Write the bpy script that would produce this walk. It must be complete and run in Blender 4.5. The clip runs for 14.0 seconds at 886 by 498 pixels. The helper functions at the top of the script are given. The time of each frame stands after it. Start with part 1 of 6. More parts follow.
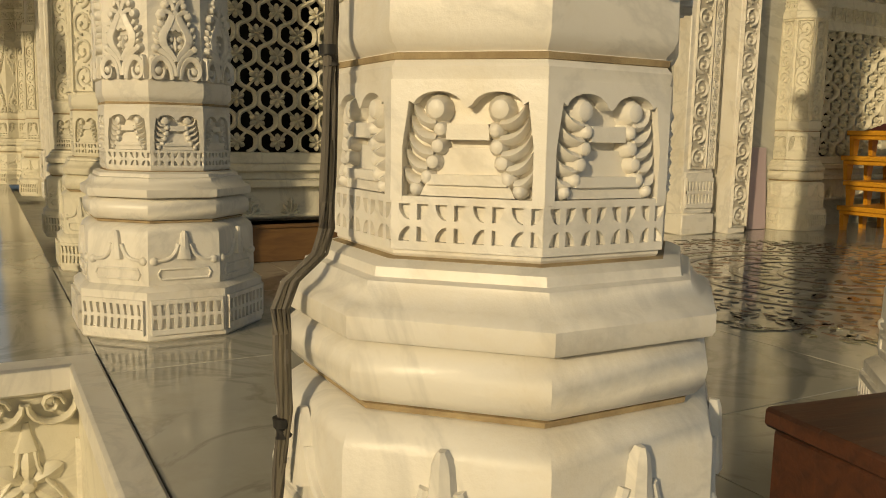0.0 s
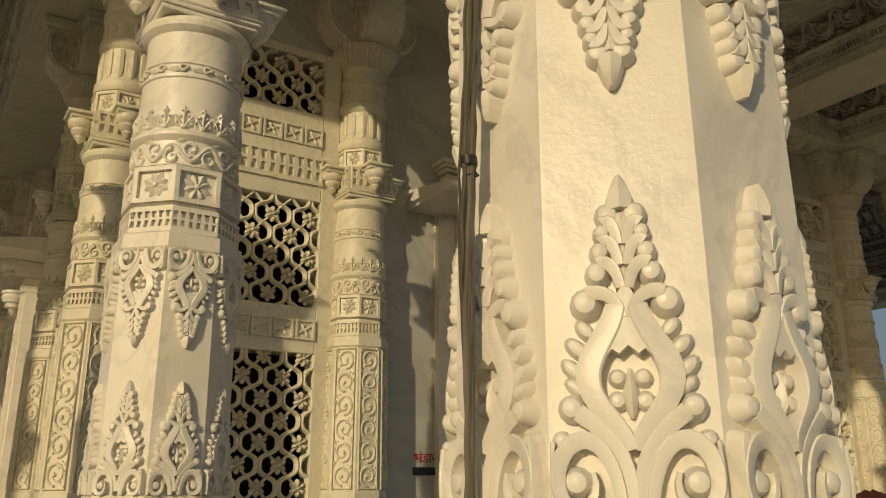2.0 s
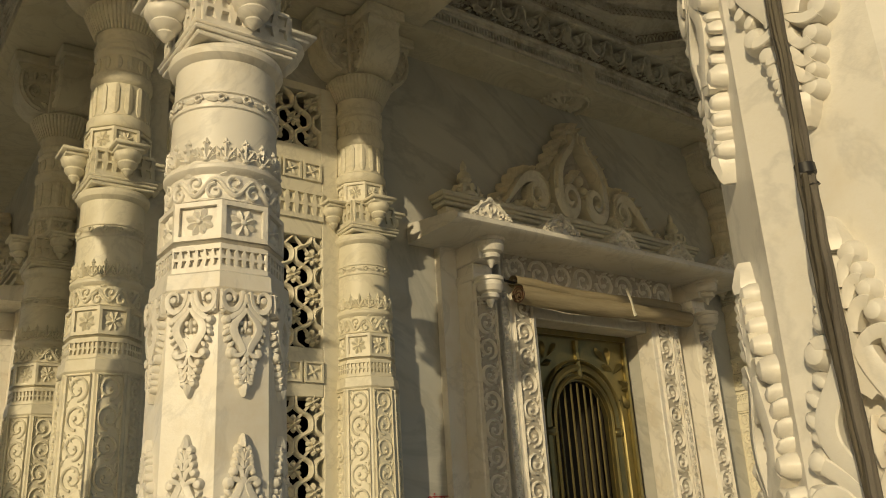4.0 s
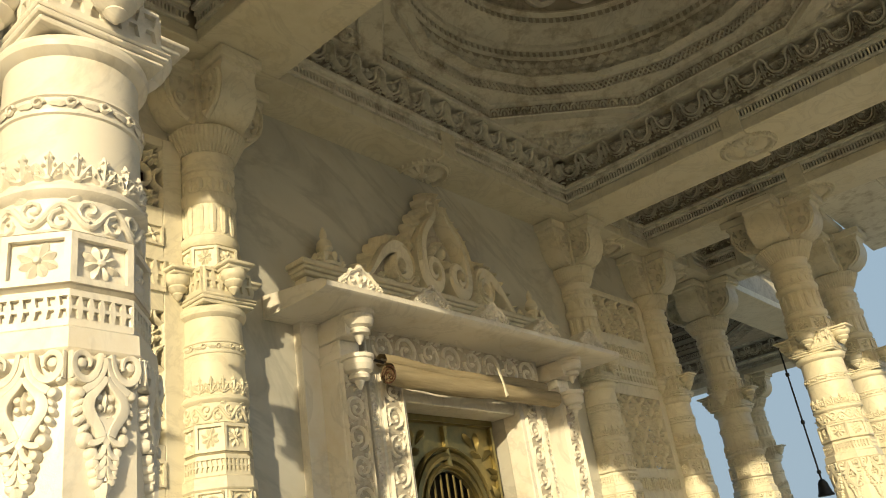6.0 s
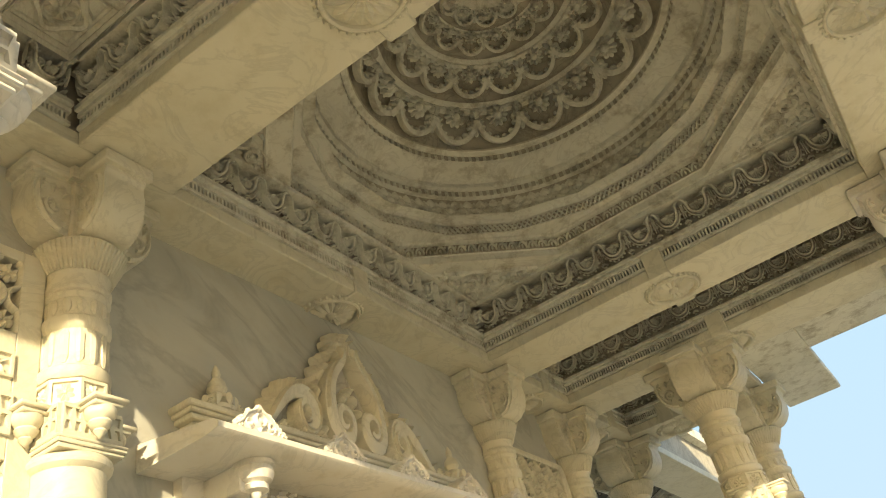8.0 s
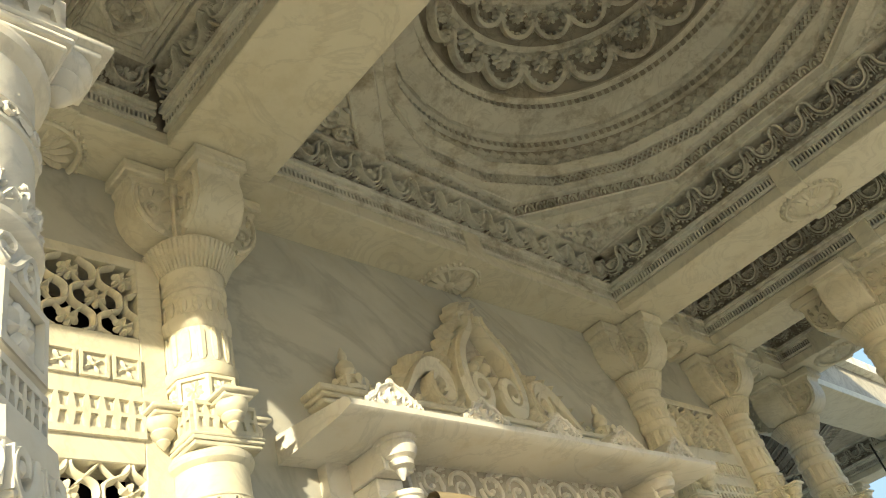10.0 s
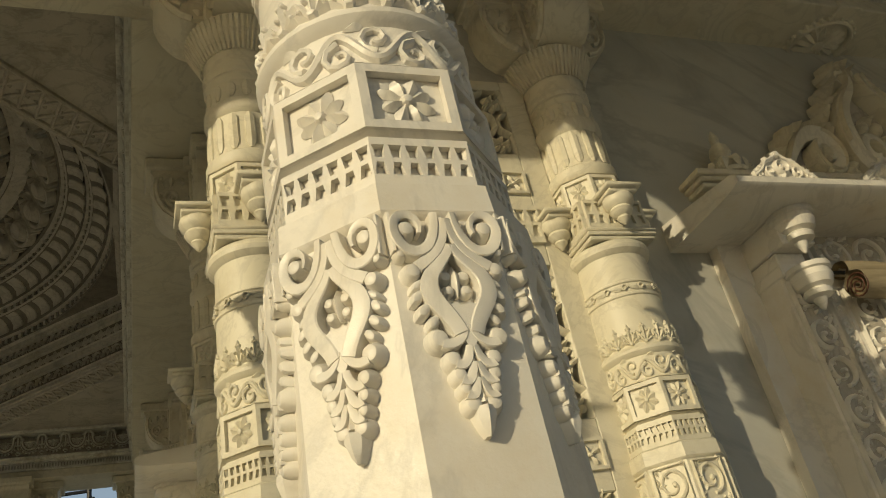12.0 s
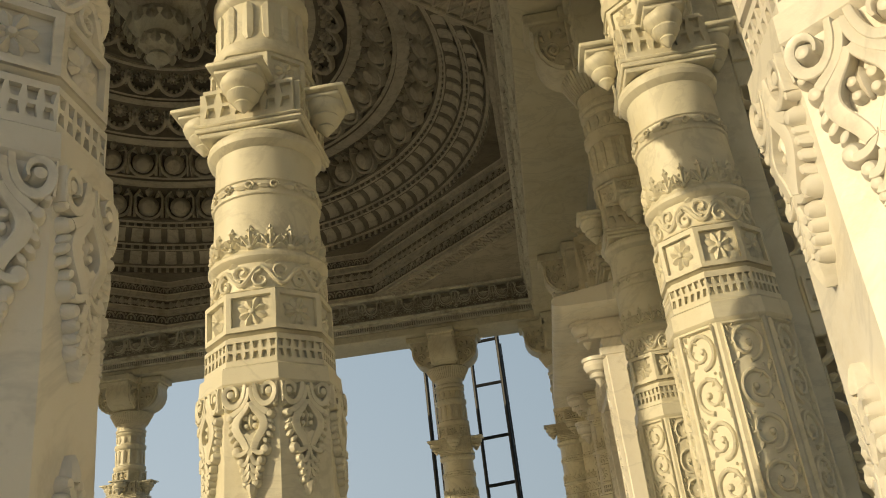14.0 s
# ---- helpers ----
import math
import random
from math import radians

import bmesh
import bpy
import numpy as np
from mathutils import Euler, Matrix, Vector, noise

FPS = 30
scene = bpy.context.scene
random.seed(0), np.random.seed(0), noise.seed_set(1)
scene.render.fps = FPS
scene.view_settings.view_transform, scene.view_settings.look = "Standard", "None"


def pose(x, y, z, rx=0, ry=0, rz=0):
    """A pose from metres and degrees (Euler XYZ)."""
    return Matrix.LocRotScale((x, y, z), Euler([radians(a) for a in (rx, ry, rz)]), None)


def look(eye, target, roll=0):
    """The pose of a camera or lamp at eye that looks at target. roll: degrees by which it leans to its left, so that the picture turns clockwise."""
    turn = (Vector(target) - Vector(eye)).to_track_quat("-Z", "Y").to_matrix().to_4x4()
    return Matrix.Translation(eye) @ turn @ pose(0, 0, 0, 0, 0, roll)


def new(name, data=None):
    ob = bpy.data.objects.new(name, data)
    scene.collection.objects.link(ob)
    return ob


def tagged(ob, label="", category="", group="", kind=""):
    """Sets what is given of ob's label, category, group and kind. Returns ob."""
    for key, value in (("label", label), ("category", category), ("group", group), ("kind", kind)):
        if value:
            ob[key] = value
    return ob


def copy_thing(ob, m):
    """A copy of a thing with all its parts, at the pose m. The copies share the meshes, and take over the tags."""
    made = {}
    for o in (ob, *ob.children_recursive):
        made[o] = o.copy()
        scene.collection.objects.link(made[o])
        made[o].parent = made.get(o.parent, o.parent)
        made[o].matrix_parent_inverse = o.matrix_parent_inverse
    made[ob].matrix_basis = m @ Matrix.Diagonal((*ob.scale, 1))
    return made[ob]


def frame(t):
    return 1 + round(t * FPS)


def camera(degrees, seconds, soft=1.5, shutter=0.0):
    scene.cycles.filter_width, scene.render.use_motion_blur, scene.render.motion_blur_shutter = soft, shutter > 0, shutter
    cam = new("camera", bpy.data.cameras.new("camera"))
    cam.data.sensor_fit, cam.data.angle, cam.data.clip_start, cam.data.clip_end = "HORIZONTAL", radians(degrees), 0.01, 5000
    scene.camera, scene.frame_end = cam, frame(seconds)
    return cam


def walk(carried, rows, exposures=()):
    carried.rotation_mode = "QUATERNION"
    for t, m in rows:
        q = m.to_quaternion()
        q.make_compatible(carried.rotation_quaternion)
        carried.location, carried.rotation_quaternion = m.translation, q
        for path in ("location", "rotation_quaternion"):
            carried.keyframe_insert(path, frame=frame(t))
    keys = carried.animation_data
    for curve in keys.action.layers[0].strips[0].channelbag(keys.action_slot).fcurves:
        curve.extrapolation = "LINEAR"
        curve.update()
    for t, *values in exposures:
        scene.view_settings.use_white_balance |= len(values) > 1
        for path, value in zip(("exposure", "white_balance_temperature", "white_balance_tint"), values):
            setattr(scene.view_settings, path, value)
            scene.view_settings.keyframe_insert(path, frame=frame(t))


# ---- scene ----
cam = camera(56.5, 14.0, 1.0)
METRES, EYE, TILT, LEAN, TURN = 2.6, 1.5, 0.0, 0.0, -29.3
ROWS = [
    (0.0, 0.0, 0.0, 0.0, 0.16, -7.87, -1.12),
    (0.5, -0.0015, -0.0035, 0.0162, -0.05, -2.29, -0.54),
    (1.0, -0.011, -0.0067, 0.032, -0.68, 2.5, 0.79),
    (1.5, -0.0358, 0.0085, 0.0454, -1.58, 10.17, 0.38),
    (2.0, -0.0753, 0.0256, 0.0652, -3.31, 16.07, 0.05),
    (2.5, -0.1202, 0.0268, 0.0728, -4.85, 17.15, 1.05),
    (5.0, -0.2757, 0.1703, 0.093, -11.57, 20.79, 6.16),
    (5.5, -0.3032, 0.2247, 0.1037, -16.96, 22.32, 7.68),
    (6.0, -0.2982, 0.2938, 0.105, -19.37, 23.87, 8.38),
    (6.5, -0.278, 0.3697, 0.1128, -21.48, 26.18, 8.22),
    (7.0, -0.2736, 0.4246, 0.1173, -27.13, 29.86, 9.23),
    (9.5, -0.2217, 0.5935, 0.1342, -17.22, 38.84, 14.67),
    (10.0, -0.222, 0.6082, 0.1293, -13.56, 36.96, 15.13),
    (10.5, -0.2275, 0.6182, 0.123, -8.31, 33.8, 14.57),
    (11.0, -0.2424, 0.6258, 0.1206, -1.25, 31.78, 14.25),
    (11.5, -0.2618, 0.6249, 0.1184, 5.21, 31.02, 12.3),
    (12.0, -0.2818, 0.6225, 0.1151, 11.57, 29.95, 10.8),
    (12.5, -0.303, 0.6181, 0.1131, 17.76, 28.73, 9.52),
    (13.0, -0.3195, 0.6085, 0.1146, 24.47, 28.99, 8.44),
    (13.5, -0.3362, 0.5988, 0.1106, 31.91, 27.99, 7.77),
    (14.0, -0.3538, 0.5886, 0.098, 36.64, 23.54, 6.34),
]
walk(cam, [(t, pose(0, 0, EYE, TILT, LEAN, TURN) @ pose(METRES * x, METRES * y, METRES * z, 90 + pitch, roll, yaw)) for t, x, y, z, yaw, pitch, roll in ROWS],
     exposures=[(0.0, -0.93, 7050, 5), (2.5, -1.0, 7000, 5), (4.8, -0.57, 6800, 3), (5.5, -0.18, 6800, 3), (7.0, 0.58, 6850, 4), (9.5, 1.17, 6300, 1), (10.5, 0.35, 5900, 1), (11.5, -0.58, 6050, 1), (12.5, -0.74, 6650, 3), (13.5, -0.64, 6750, 3), (14.0, -0.44, 6900, 3)])

# ---- world and sun ----
SUN_X, SUN_Y = 0.8461, 0.5330
SUN_AZ = math.atan2(SUN_X, SUN_Y)          # way of the light in plan, from +y towards +x
SUN_EL = radians(15.9)
world = bpy.data.worlds.new("sky")
scene.world = world
world.use_nodes = True
wn = world.node_tree.nodes
sky = wn.new("ShaderNodeTexSky")
sky.sky_type, sky.sun_disc = "NISHITA", False
sky.sun_elevation, sky.sun_rotation = SUN_EL, SUN_AZ + math.pi
sky.air_density, sky.dust_density, sky.ozone_density = 1.3, 1.6, 1.0
wn["Background"].inputs[1].default_value = 0.10
world.node_tree.links.new(sky.outputs[0], wn["Background"].inputs[0])
sun_data = bpy.data.lights.new("sun", "SUN")
sun_data.energy, sun_data.angle, sun_data.color = 4.6, radians(0.6), (1.0, 0.80, 0.52)
sun = new("sun", sun_data)
sun.matrix_world = look((0, 0, 30), (30 * math.cos(SUN_EL) * SUN_X, 30 * math.cos(SUN_EL) * SUN_Y, 30 - 30 * math.sin(SUN_EL)))


# ---- materials ----
def base_mat(name, rough=0.5, metal=0.0):
    m = bpy.data.materials.new(name)
    m.use_nodes = True
    b = m.node_tree.nodes["Principled BSDF"]
    b.inputs["Roughness"].default_value = rough
    b.inputs["Metallic"].default_value = metal
    return m, m.node_tree.nodes, m.node_tree.links, b


def ramp(n, stops):
    r = n.new("ShaderNodeValToRGB")
    while len(r.color_ramp.elements) < len(stops):
        r.color_ramp.elements.new(0.5)
    for e, (p, c) in zip(r.color_ramp.elements, stops):
        e.position, e.color = p, (*c, 1)
    return r


def noise_tex(n, l, coord, scale, detail=4, rough=0.55, distort=0.0):
    t = n.new("ShaderNodeTexNoise")
    t.inputs["Scale"].default_value, t.inputs["Detail"].default_value = scale, detail
    t.inputs["Roughness"].default_value, t.inputs["Distortion"].default_value = rough, distort
    l.new(coord, t.inputs["Vector"])
    return t


def mix_col(n, l, fac, a, b, mode="MIX"):
    x = n.new("ShaderNodeMix")
    x.data_type, x.blend_type = "RGBA", mode
    for k, v in ((0, fac), (6, a), (7, b)):
        if hasattr(v, "is_linked"):
            l.new(v, x.inputs[k])
        else:
            x.inputs[k].default_value = v if k == 0 else (*v, 1)
    return x.outputs[2]


def marble(name, base, cloud, vein, stain, rough=0.34, vein_scale=2.0, stain_amt=0.5, vein_amt=0.5, bump=0.12, coat=0.0, vary=False, slant=None):
    m, n, l, b = base_mat(name, rough)
    geo = n.new("ShaderNodeNewGeometry")
    co = geo.outputs["Position"]
    if vary:
        info = n.new("ShaderNodeObjectInfo")
        add = n.new("ShaderNodeVectorMath")
        add.operation = "ADD"
        sc = n.new("ShaderNodeMath")
        sc.operation = "MULTIPLY"
        sc.inputs[1].default_value = 37.0
        l.new(info.outputs["Random"], sc.inputs[0])
        l.new(co, add.inputs[0])
        l.new(sc.outputs[0], add.inputs[1])
        co = add.outputs[0]
    if slant:
        # veins drawn out along a slanting bed
        mp = n.new("ShaderNodeMapping")
        mp.vector_type = "TEXTURE"
        mp.inputs["Rotation"].default_value = (0, radians(slant), 0)
        mp.inputs["Scale"].default_value = (1.9, 1.0, 0.85)
        l.new(co, mp.inputs["Vector"])
        co = mp.outputs[0]
    c1 = noise_tex(n, l, co, 1.6, 5, 0.6, 0.6)
    r1 = ramp(n, [(0.35, base), (0.72, cloud)])
    l.new(c1.outputs["Fac"], r1.inputs[0])
    v = noise_tex(n, l, co, vein_scale, 6, 0.62, 1.8)
    rv = ramp(n, [(0.46, (0, 0, 0)), (0.50, (1, 1, 1)), (0.54, (0, 0, 0))])
    l.new(v.outputs["Fac"], rv.inputs[0])
    vm = n.new("ShaderNodeMath")
    vm.operation = "MULTIPLY"
    vm.inputs[1].default_value = vein_amt
    l.new(rv.outputs[0], vm.inputs[0])
    col = mix_col(n, l, vm.outputs[0], r1.outputs[0], vein)
    s = noise_tex(n, l, co, 5.5, 7, 0.68)
    rs = ramp(n, [(0.50, (0, 0, 0)), (0.78, (1, 1, 1))])
    l.new(s.outputs["Fac"], rs.inputs[0])
    sm = n.new("ShaderNodeMath")
    sm.operation = "MULTIPLY"
    sm.inputs[1].default_value = stain_amt
    l.new(rs.outputs[0], sm.inputs[0])
    col = mix_col(n, l, sm.outputs[0], col, stain)
    l.new(col, b.inputs["Base Color"])
    rr = n.new("ShaderNodeMapRange")
    rr.inputs[3].default_value, rr.inputs[4].default_value = rough * 0.75, min(1, rough * 1.5)
    l.new(s.outputs["Fac"], rr.inputs[0])
    l.new(rr.outputs[0], b.inputs["Roughness"])
    if coat:
        b.inputs["Coat Weight"].default_value, b.inputs["Coat Roughness"].default_value = coat, 0.06
    f = noise_tex(n, l, co, 60, 5, 0.65)
    bp = n.new("ShaderNodeBump")
    bp.inputs["Strength"].default_value, bp.inputs["Distance"].default_value = bump, 0.01
    l.new(f.outputs["Fac"], bp.inputs["Height"])
    l.new(bp.outputs[0], b.inputs["Normal"])
    return m


def plain(name, a, c, scale=12, rough=0.5, metal=0.0, bump=0.2, stretch=(1, 1, 1)):
    m, n, l, b = base_mat(name, rough, metal)
    tc = n.new("ShaderNodeTexCoord")
    mp = n.new("ShaderNodeMapping")
    mp.inputs["Scale"].default_value = stretch
    l.new(tc.outputs["Object"], mp.inputs["Vector"])
    t = noise_tex(n, l, mp.outputs[0], scale, 6, 0.62, 0.4)
    r = ramp(n, [(0.3, a), (0.7, c)])
    l.new(t.outputs["Fac"], r.inputs[0])
    l.new(r.outputs[0], b.inputs["Base Color"])
    bp = n.new("ShaderNodeBump")
    bp.inputs["Strength"].default_value, bp.inputs["Distance"].default_value = bump, 0.005
    l.new(t.outputs["Fac"], bp.inputs["Height"])
    l.new(bp.outputs[0], b.inputs["Normal"])
    return m


WHITE = marble("white_marble", (0.77, 0.74, 0.68), (0.70, 0.67, 0.60), (0.50, 0.485, 0.45), (0.58, 0.49, 0.33), 0.33, 2.0, 0.50, 0.42, 0.12)
CREAM = marble("cream_marble", (0.73, 0.69, 0.565), (0.665, 0.625, 0.495), (0.46, 0.43, 0.35), (0.52, 0.46, 0.31), 0.42, 2.6, 0.55, 0.35, 0.16)
AGED = marble("aged_marble", (0.81, 0.79, 0.70), (0.68, 0.66, 0.575), (0.36, 0.33, 0.26), (0.25, 0.20, 0.115), 0.55, 3.0, 1.0, 0.22, 0.5)
# soot and painted recess shade in one colour, for the porch dome's grounds
SOOT_SHADE = marble("soot_shade_marble", (0.55, 0.51, 0.41), (0.40, 0.365, 0.29), (0.20, 0.18, 0.15), (0.17, 0.15, 0.11), 0.6, 3.0, 0.7, 0.4, 0.3)
# dirty stone of friezes and hall; painted shade behind the door vines
DUST_SHADE = marble("dust_shade_marble", (0.54, 0.50, 0.42), (0.42, 0.385, 0.315), (0.24, 0.22, 0.18), (0.22, 0.19, 0.13), 0.6, 3.0, 0.7, 0.4, 0.3)
# grime plus painted shade for the hall dome's recesses
GRIME_SHADE = marble("grime_shade_marble", (0.21, 0.185, 0.15), (0.15, 0.13, 0.10), (0.09, 0.08, 0.065), (0.08, 0.07, 0.05), 0.7, 3.0, 0.6, 0.4, 0.3)
SLAB = marble("wall_marble", (0.57, 0.56, 0.50), (0.42, 0.42, 0.385), (0.27, 0.27, 0.25), (0.42, 0.37, 0.27), 0.30, 0.9, 0.45, 0.40, 0.06, slant=32)
FLOOR = marble("floor_marble", (0.48, 0.465, 0.405), (0.40, 0.385, 0.33), (0.24, 0.235, 0.20), (0.30, 0.27, 0.19), 0.10, 1.7, 0.4, 0.5, 0.02, 0.3, vary=True)
GROUT = plain("grout", (0.10, 0.09, 0.07), (0.18, 0.16, 0.13), 30, 0.9)
# near-black colour that stands for the darkness of the unlit room
UNLIT = plain("unlit_room", (0.02, 0.018, 0.014), (0.04, 0.034, 0.026), 3, 0.9)
BRASS = plain("old_brass", (0.27, 0.22, 0.09), (0.16, 0.145, 0.075), 9, 0.38, 0.85, 0.3)
BRASS_D = plain("dark_brass", (0.13, 0.11, 0.05), (0.20, 0.16, 0.07), 9, 0.45, 0.8, 0.3)
BAMBOO = plain("rolled_mat", (0.37, 0.31, 0.20), (0.25, 0.205, 0.125), 5, 0.6, 0, 0.6, (1, 10, 10))
YELLOW = plain("yellow_paint", (0.62, 0.30, 0.02), (0.50, 0.22, 0.02), 7, 0.38, 0, 0.2, (1, 6, 6))
BROWN = plain("brown_wood", (0.10, 0.035, 0.015), (0.045, 0.018, 0.010), 5, 0.5, 0, 0.4, (1, 8, 8))
TERRA = plain("brown_board", (0.20, 0.105, 0.035), (0.12, 0.06, 0.022), 6, 0.55, 0, 0.3, (1, 5, 5))
CABLE = plain("cable_bundle", (0.030, 0.026, 0.020), (0.14, 0.12, 0.085), 26, 0.8, 0, 1.0, (1, 1, 0.25))
IRON = plain("black_iron", (0.016, 0.016, 0.017), (0.030, 0.028, 0.026), 20, 0.5, 0.3)
PINK = plain("pink_board", (0.52, 0.40, 0.42), (0.46, 0.36, 0.38), 4, 0.5, 0, 0.05)
RED = plain("red_paint", (0.42, 0.03, 0.03), (0.36, 0.03, 0.03), 10, 0.5)
CLOTH = plain("dark_red_cloth", (0.10, 0.015, 0.012), (0.06, 0.012, 0.010), 30, 0.9, 0, 0.6)
GROUND = plain("paving", (0.34, 0.315, 0.26), (0.25, 0.235, 0.19), 1.5, 0.8)
INLAY_D = plain("dark_inlay", (0.10, 0.085, 0.07), (0.15, 0.13, 0.10), 12, 0.10, 0, 0.02)
INLAY_R = plain("brown_inlay", (0.23, 0.145, 0.10), (0.18, 0.12, 0.085), 12, 0.10, 0, 0.02)
INLAY_G = plain("green_inlay", (0.19, 0.195, 0.13), (0.23, 0.21, 0.14), 12, 0.10, 0, 0.02)
MORTAR = plain("old_mortar", (0.42, 0.33, 0.19), (0.25, 0.18, 0.10), 25, 0.9, 0, 0.8)
BARK = plain("weathered_sheath", (0.19, 0.17, 0.14), (0.07, 0.06, 0.05), 30, 0.9, 0, 1.0, (1, 1, 0.12))


def haze(name, near, far):
    """A glowing far sky, paler on the sun's side (-x) than on the other, and paler low down."""
    m = bpy.data.materials.new(name)
    m.use_nodes = True
    n, l = m.node_tree.nodes, m.node_tree.links
    n.remove(n["Principled BSDF"])
    geo = n.new("ShaderNodeNewGeometry")
    xyz = n.new("ShaderNodeSeparateXYZ")
    l.new(geo.outputs["Position"], xyz.inputs[0])
    fx = n.new("ShaderNodeMapRange")
    fx.inputs[1].default_value, fx.inputs[2].default_value = -250, 300
    l.new(xyz.outputs[0], fx.inputs[0])
    fz = n.new("ShaderNodeMapRange")
    fz.inputs[1].default_value, fz.inputs[2].default_value, fz.inputs[3].default_value, fz.inputs[4].default_value = 40, 300, 0.0, 0.45
    l.new(xyz.outputs[2], fz.inputs[0])
    c = mix_col(n, l, fx.outputs[0], near, far)
    c = mix_col(n, l, fz.outputs[0], c, (0.22, 0.40, 0.66))
    e = n.new("ShaderNodeEmission")
    l.new(c, e.inputs[0])
    l.new(e.outputs[0], n["Material Output"].inputs[0])
    return m


HAZE = haze("bright_haze", (0.66, 0.76, 0.90), (0.34, 0.44, 0.56))


# ---- mesh helpers ----
def mesh_of(name, verts, faces, mat, smooth=True, sharp=38):
    me = bpy.data.meshes.new(name)
    me.from_pydata(verts, [], faces)
    me.materials.append(mat)
    if smooth:
        me.shade_smooth()
        me.set_sharp_from_angle(angle=radians(sharp))
    return me


def link(name, me, parent=None, m=None, label=""):
    ob = new(name, me)
    if m is not None:
        ob.matrix_basis = m
    if parent is not None:
        ob.parent = parent
    if label:
        ob["label"] = label
    return ob


def thing(name, m, label, category, group="", kind=""):
    e = new(name)
    e.empty_display_size = 0.1
    e.matrix_basis = m
    return tagged(e, label, category, group, kind)


class Shape:
    """Gathers verts and faces of one part."""

    def __init__(self):
        self.v, self.f = [], []

    def put(self, verts, faces):
        k = len(self.v)
        self.v += [tuple(p) for p in verts]
        self.f += [tuple(i + k for i in q) for q in faces]

    def box(self, x0, y0, z0, x1, y1, z1, c=0.0):
        """A block; c chamfers its edges."""
        if c <= 0:
            self.put([(x, y, z) for z in (z0, z1) for y in (y0, y1) for x in (x0, x1)],
                     [(0, 2, 3, 1), (4, 5, 7, 6), (0, 1, 5, 4), (1, 3, 7, 5), (3, 2, 6, 7), (2, 0, 4, 6)])
            return
        bm = bmesh.new()
        bmesh.ops.create_cube(bm, size=1)
        for q in bm.verts:
            q.co = ((x0 + x1) / 2 + q.co.x * (x1 - x0), (y0 + y1) / 2 + q.co.y * (y1 - y0), (z0 + z1) / 2 + q.co.z * (z1 - z0))
        bmesh.ops.bevel(bm, geom=bm.edges[:], offset=c, segments=1, affect="EDGES")
        bm.verts.index_update()
        self.put([q.co[:] for q in bm.verts], [[q.index for q in g.verts] for g in bm.faces])
        bm.free()

    def lathe(self, prof, n, cx=0.0, cy=0.0, octo=False, caps=True, squash=1.0):
        """Rings of n corners through (radius, z); octo: radius is to the flat side."""
        k = 1 / math.cos(math.pi / n) if octo else 1.0
        off = math.pi / n if octo else 0.0
        vs = [(cx + r * k * math.cos(off + 2 * math.pi * i / n), cy + squash * r * k * math.sin(off + 2 * math.pi * i / n), z) for r, z in prof for i in range(n)]
        fs = [(j * n + i, j * n + (i + 1) % n, (j + 1) * n + (i + 1) % n, (j + 1) * n + i) for j in range(len(prof) - 1) for i in range(n)]
        if caps:
            fs += [tuple(range(n))[::-1], tuple((len(prof) - 1) * n + i for i in range(n))]
        self.put(vs, fs)

    def ridge(self, pts, w, h, at=None):
        """A rounded ridge along flat points (u, v); w: half width (or one for each), h: height."""
        at = at or (lambda u, v, d: (u, -d, v))
        m = len(pts)
        ws = w if isinstance(w, (list, tuple)) else [w] * m
        sec = [(-1, -0.15), (-0.72, 0.72), (0, 1), (0.72, 0.72), (1, -0.15)]
        vs = []
        for i in range(m):
            a, b = pts[max(i - 1, 0)], pts[min(i + 1, m - 1)]
            dx, dy = b[0] - a[0], b[1] - a[1]
            q = math.hypot(dx, dy) or 1
            nx, ny = -dy / q, dx / q
            hh = h * (0.45 + 0.55 * ws[i] / max(ws))
            vs += [at(pts[i][0] + nx * ws[i] * s, pts[i][1] + ny * ws[i] * s, hh * d) for s, d in sec]
        fs = [(j * 5 + i, j * 5 + i + 1, (j + 1) * 5 + i + 1, (j + 1) * 5 + i) for j in range(m - 1) for i in range(4)]
        fs += [(0, 1, 2, 3, 4), tuple((m - 1) * 5 + i for i in range(5))[::-1]]
        self.put(vs, fs)

    def strap(self, pts, w, h, at=None):
        """A flat-topped band along flat points, standing up from depth 0 to h."""
        at = at or (lambda u, v, d: (u, -d, v))
        m = len(pts)
        vs = []
        for i in range(m):
            a, b = pts[max(i - 1, 0)], pts[min(i + 1, m - 1)]
            q = math.hypot(b[0] - a[0], b[1] - a[1]) or 1
            nx, ny = -(b[1] - a[1]) / q, (b[0] - a[0]) / q
            vs += [at(pts[i][0] + nx * w[i] * s, pts[i][1] + ny * w[i] * s, h * d) for s, d in ((-1, 0), (-1, 0.93), (-0.82, 1), (0.55, 0.96), (1, 0.86), (1, 0))]
        fs = [(j * 6 + i, j * 6 + i + 1, (j + 1) * 6 + i + 1, (j + 1) * 6 + i) for j in range(m - 1) for i in range(5)]
        fs += [(0, 1, 2, 3, 4, 5), tuple((m - 1) * 6 + i for i in range(6))[::-1]]
        self.put(vs, fs)

    def blob(self, u, v, ru, rv, h, turn=0.0, n=8, at=None):
        at = at or (lambda u, v, d: (u, -d, v))
        c, s = math.cos(turn), math.sin(turn)
        vs = []
        for rr, hh in ((1, -0.1), (0.92, 0.42), (0.6, 0.83)):
            for i in range(n):
                a = 2 * math.pi * i / n
                x, y = ru * rr * math.cos(a), rv * rr * math.sin(a)
                vs.append(at(u + x * c - y * s, v + x * s + y * c, h * hh))
        vs.append(at(u, v, h))
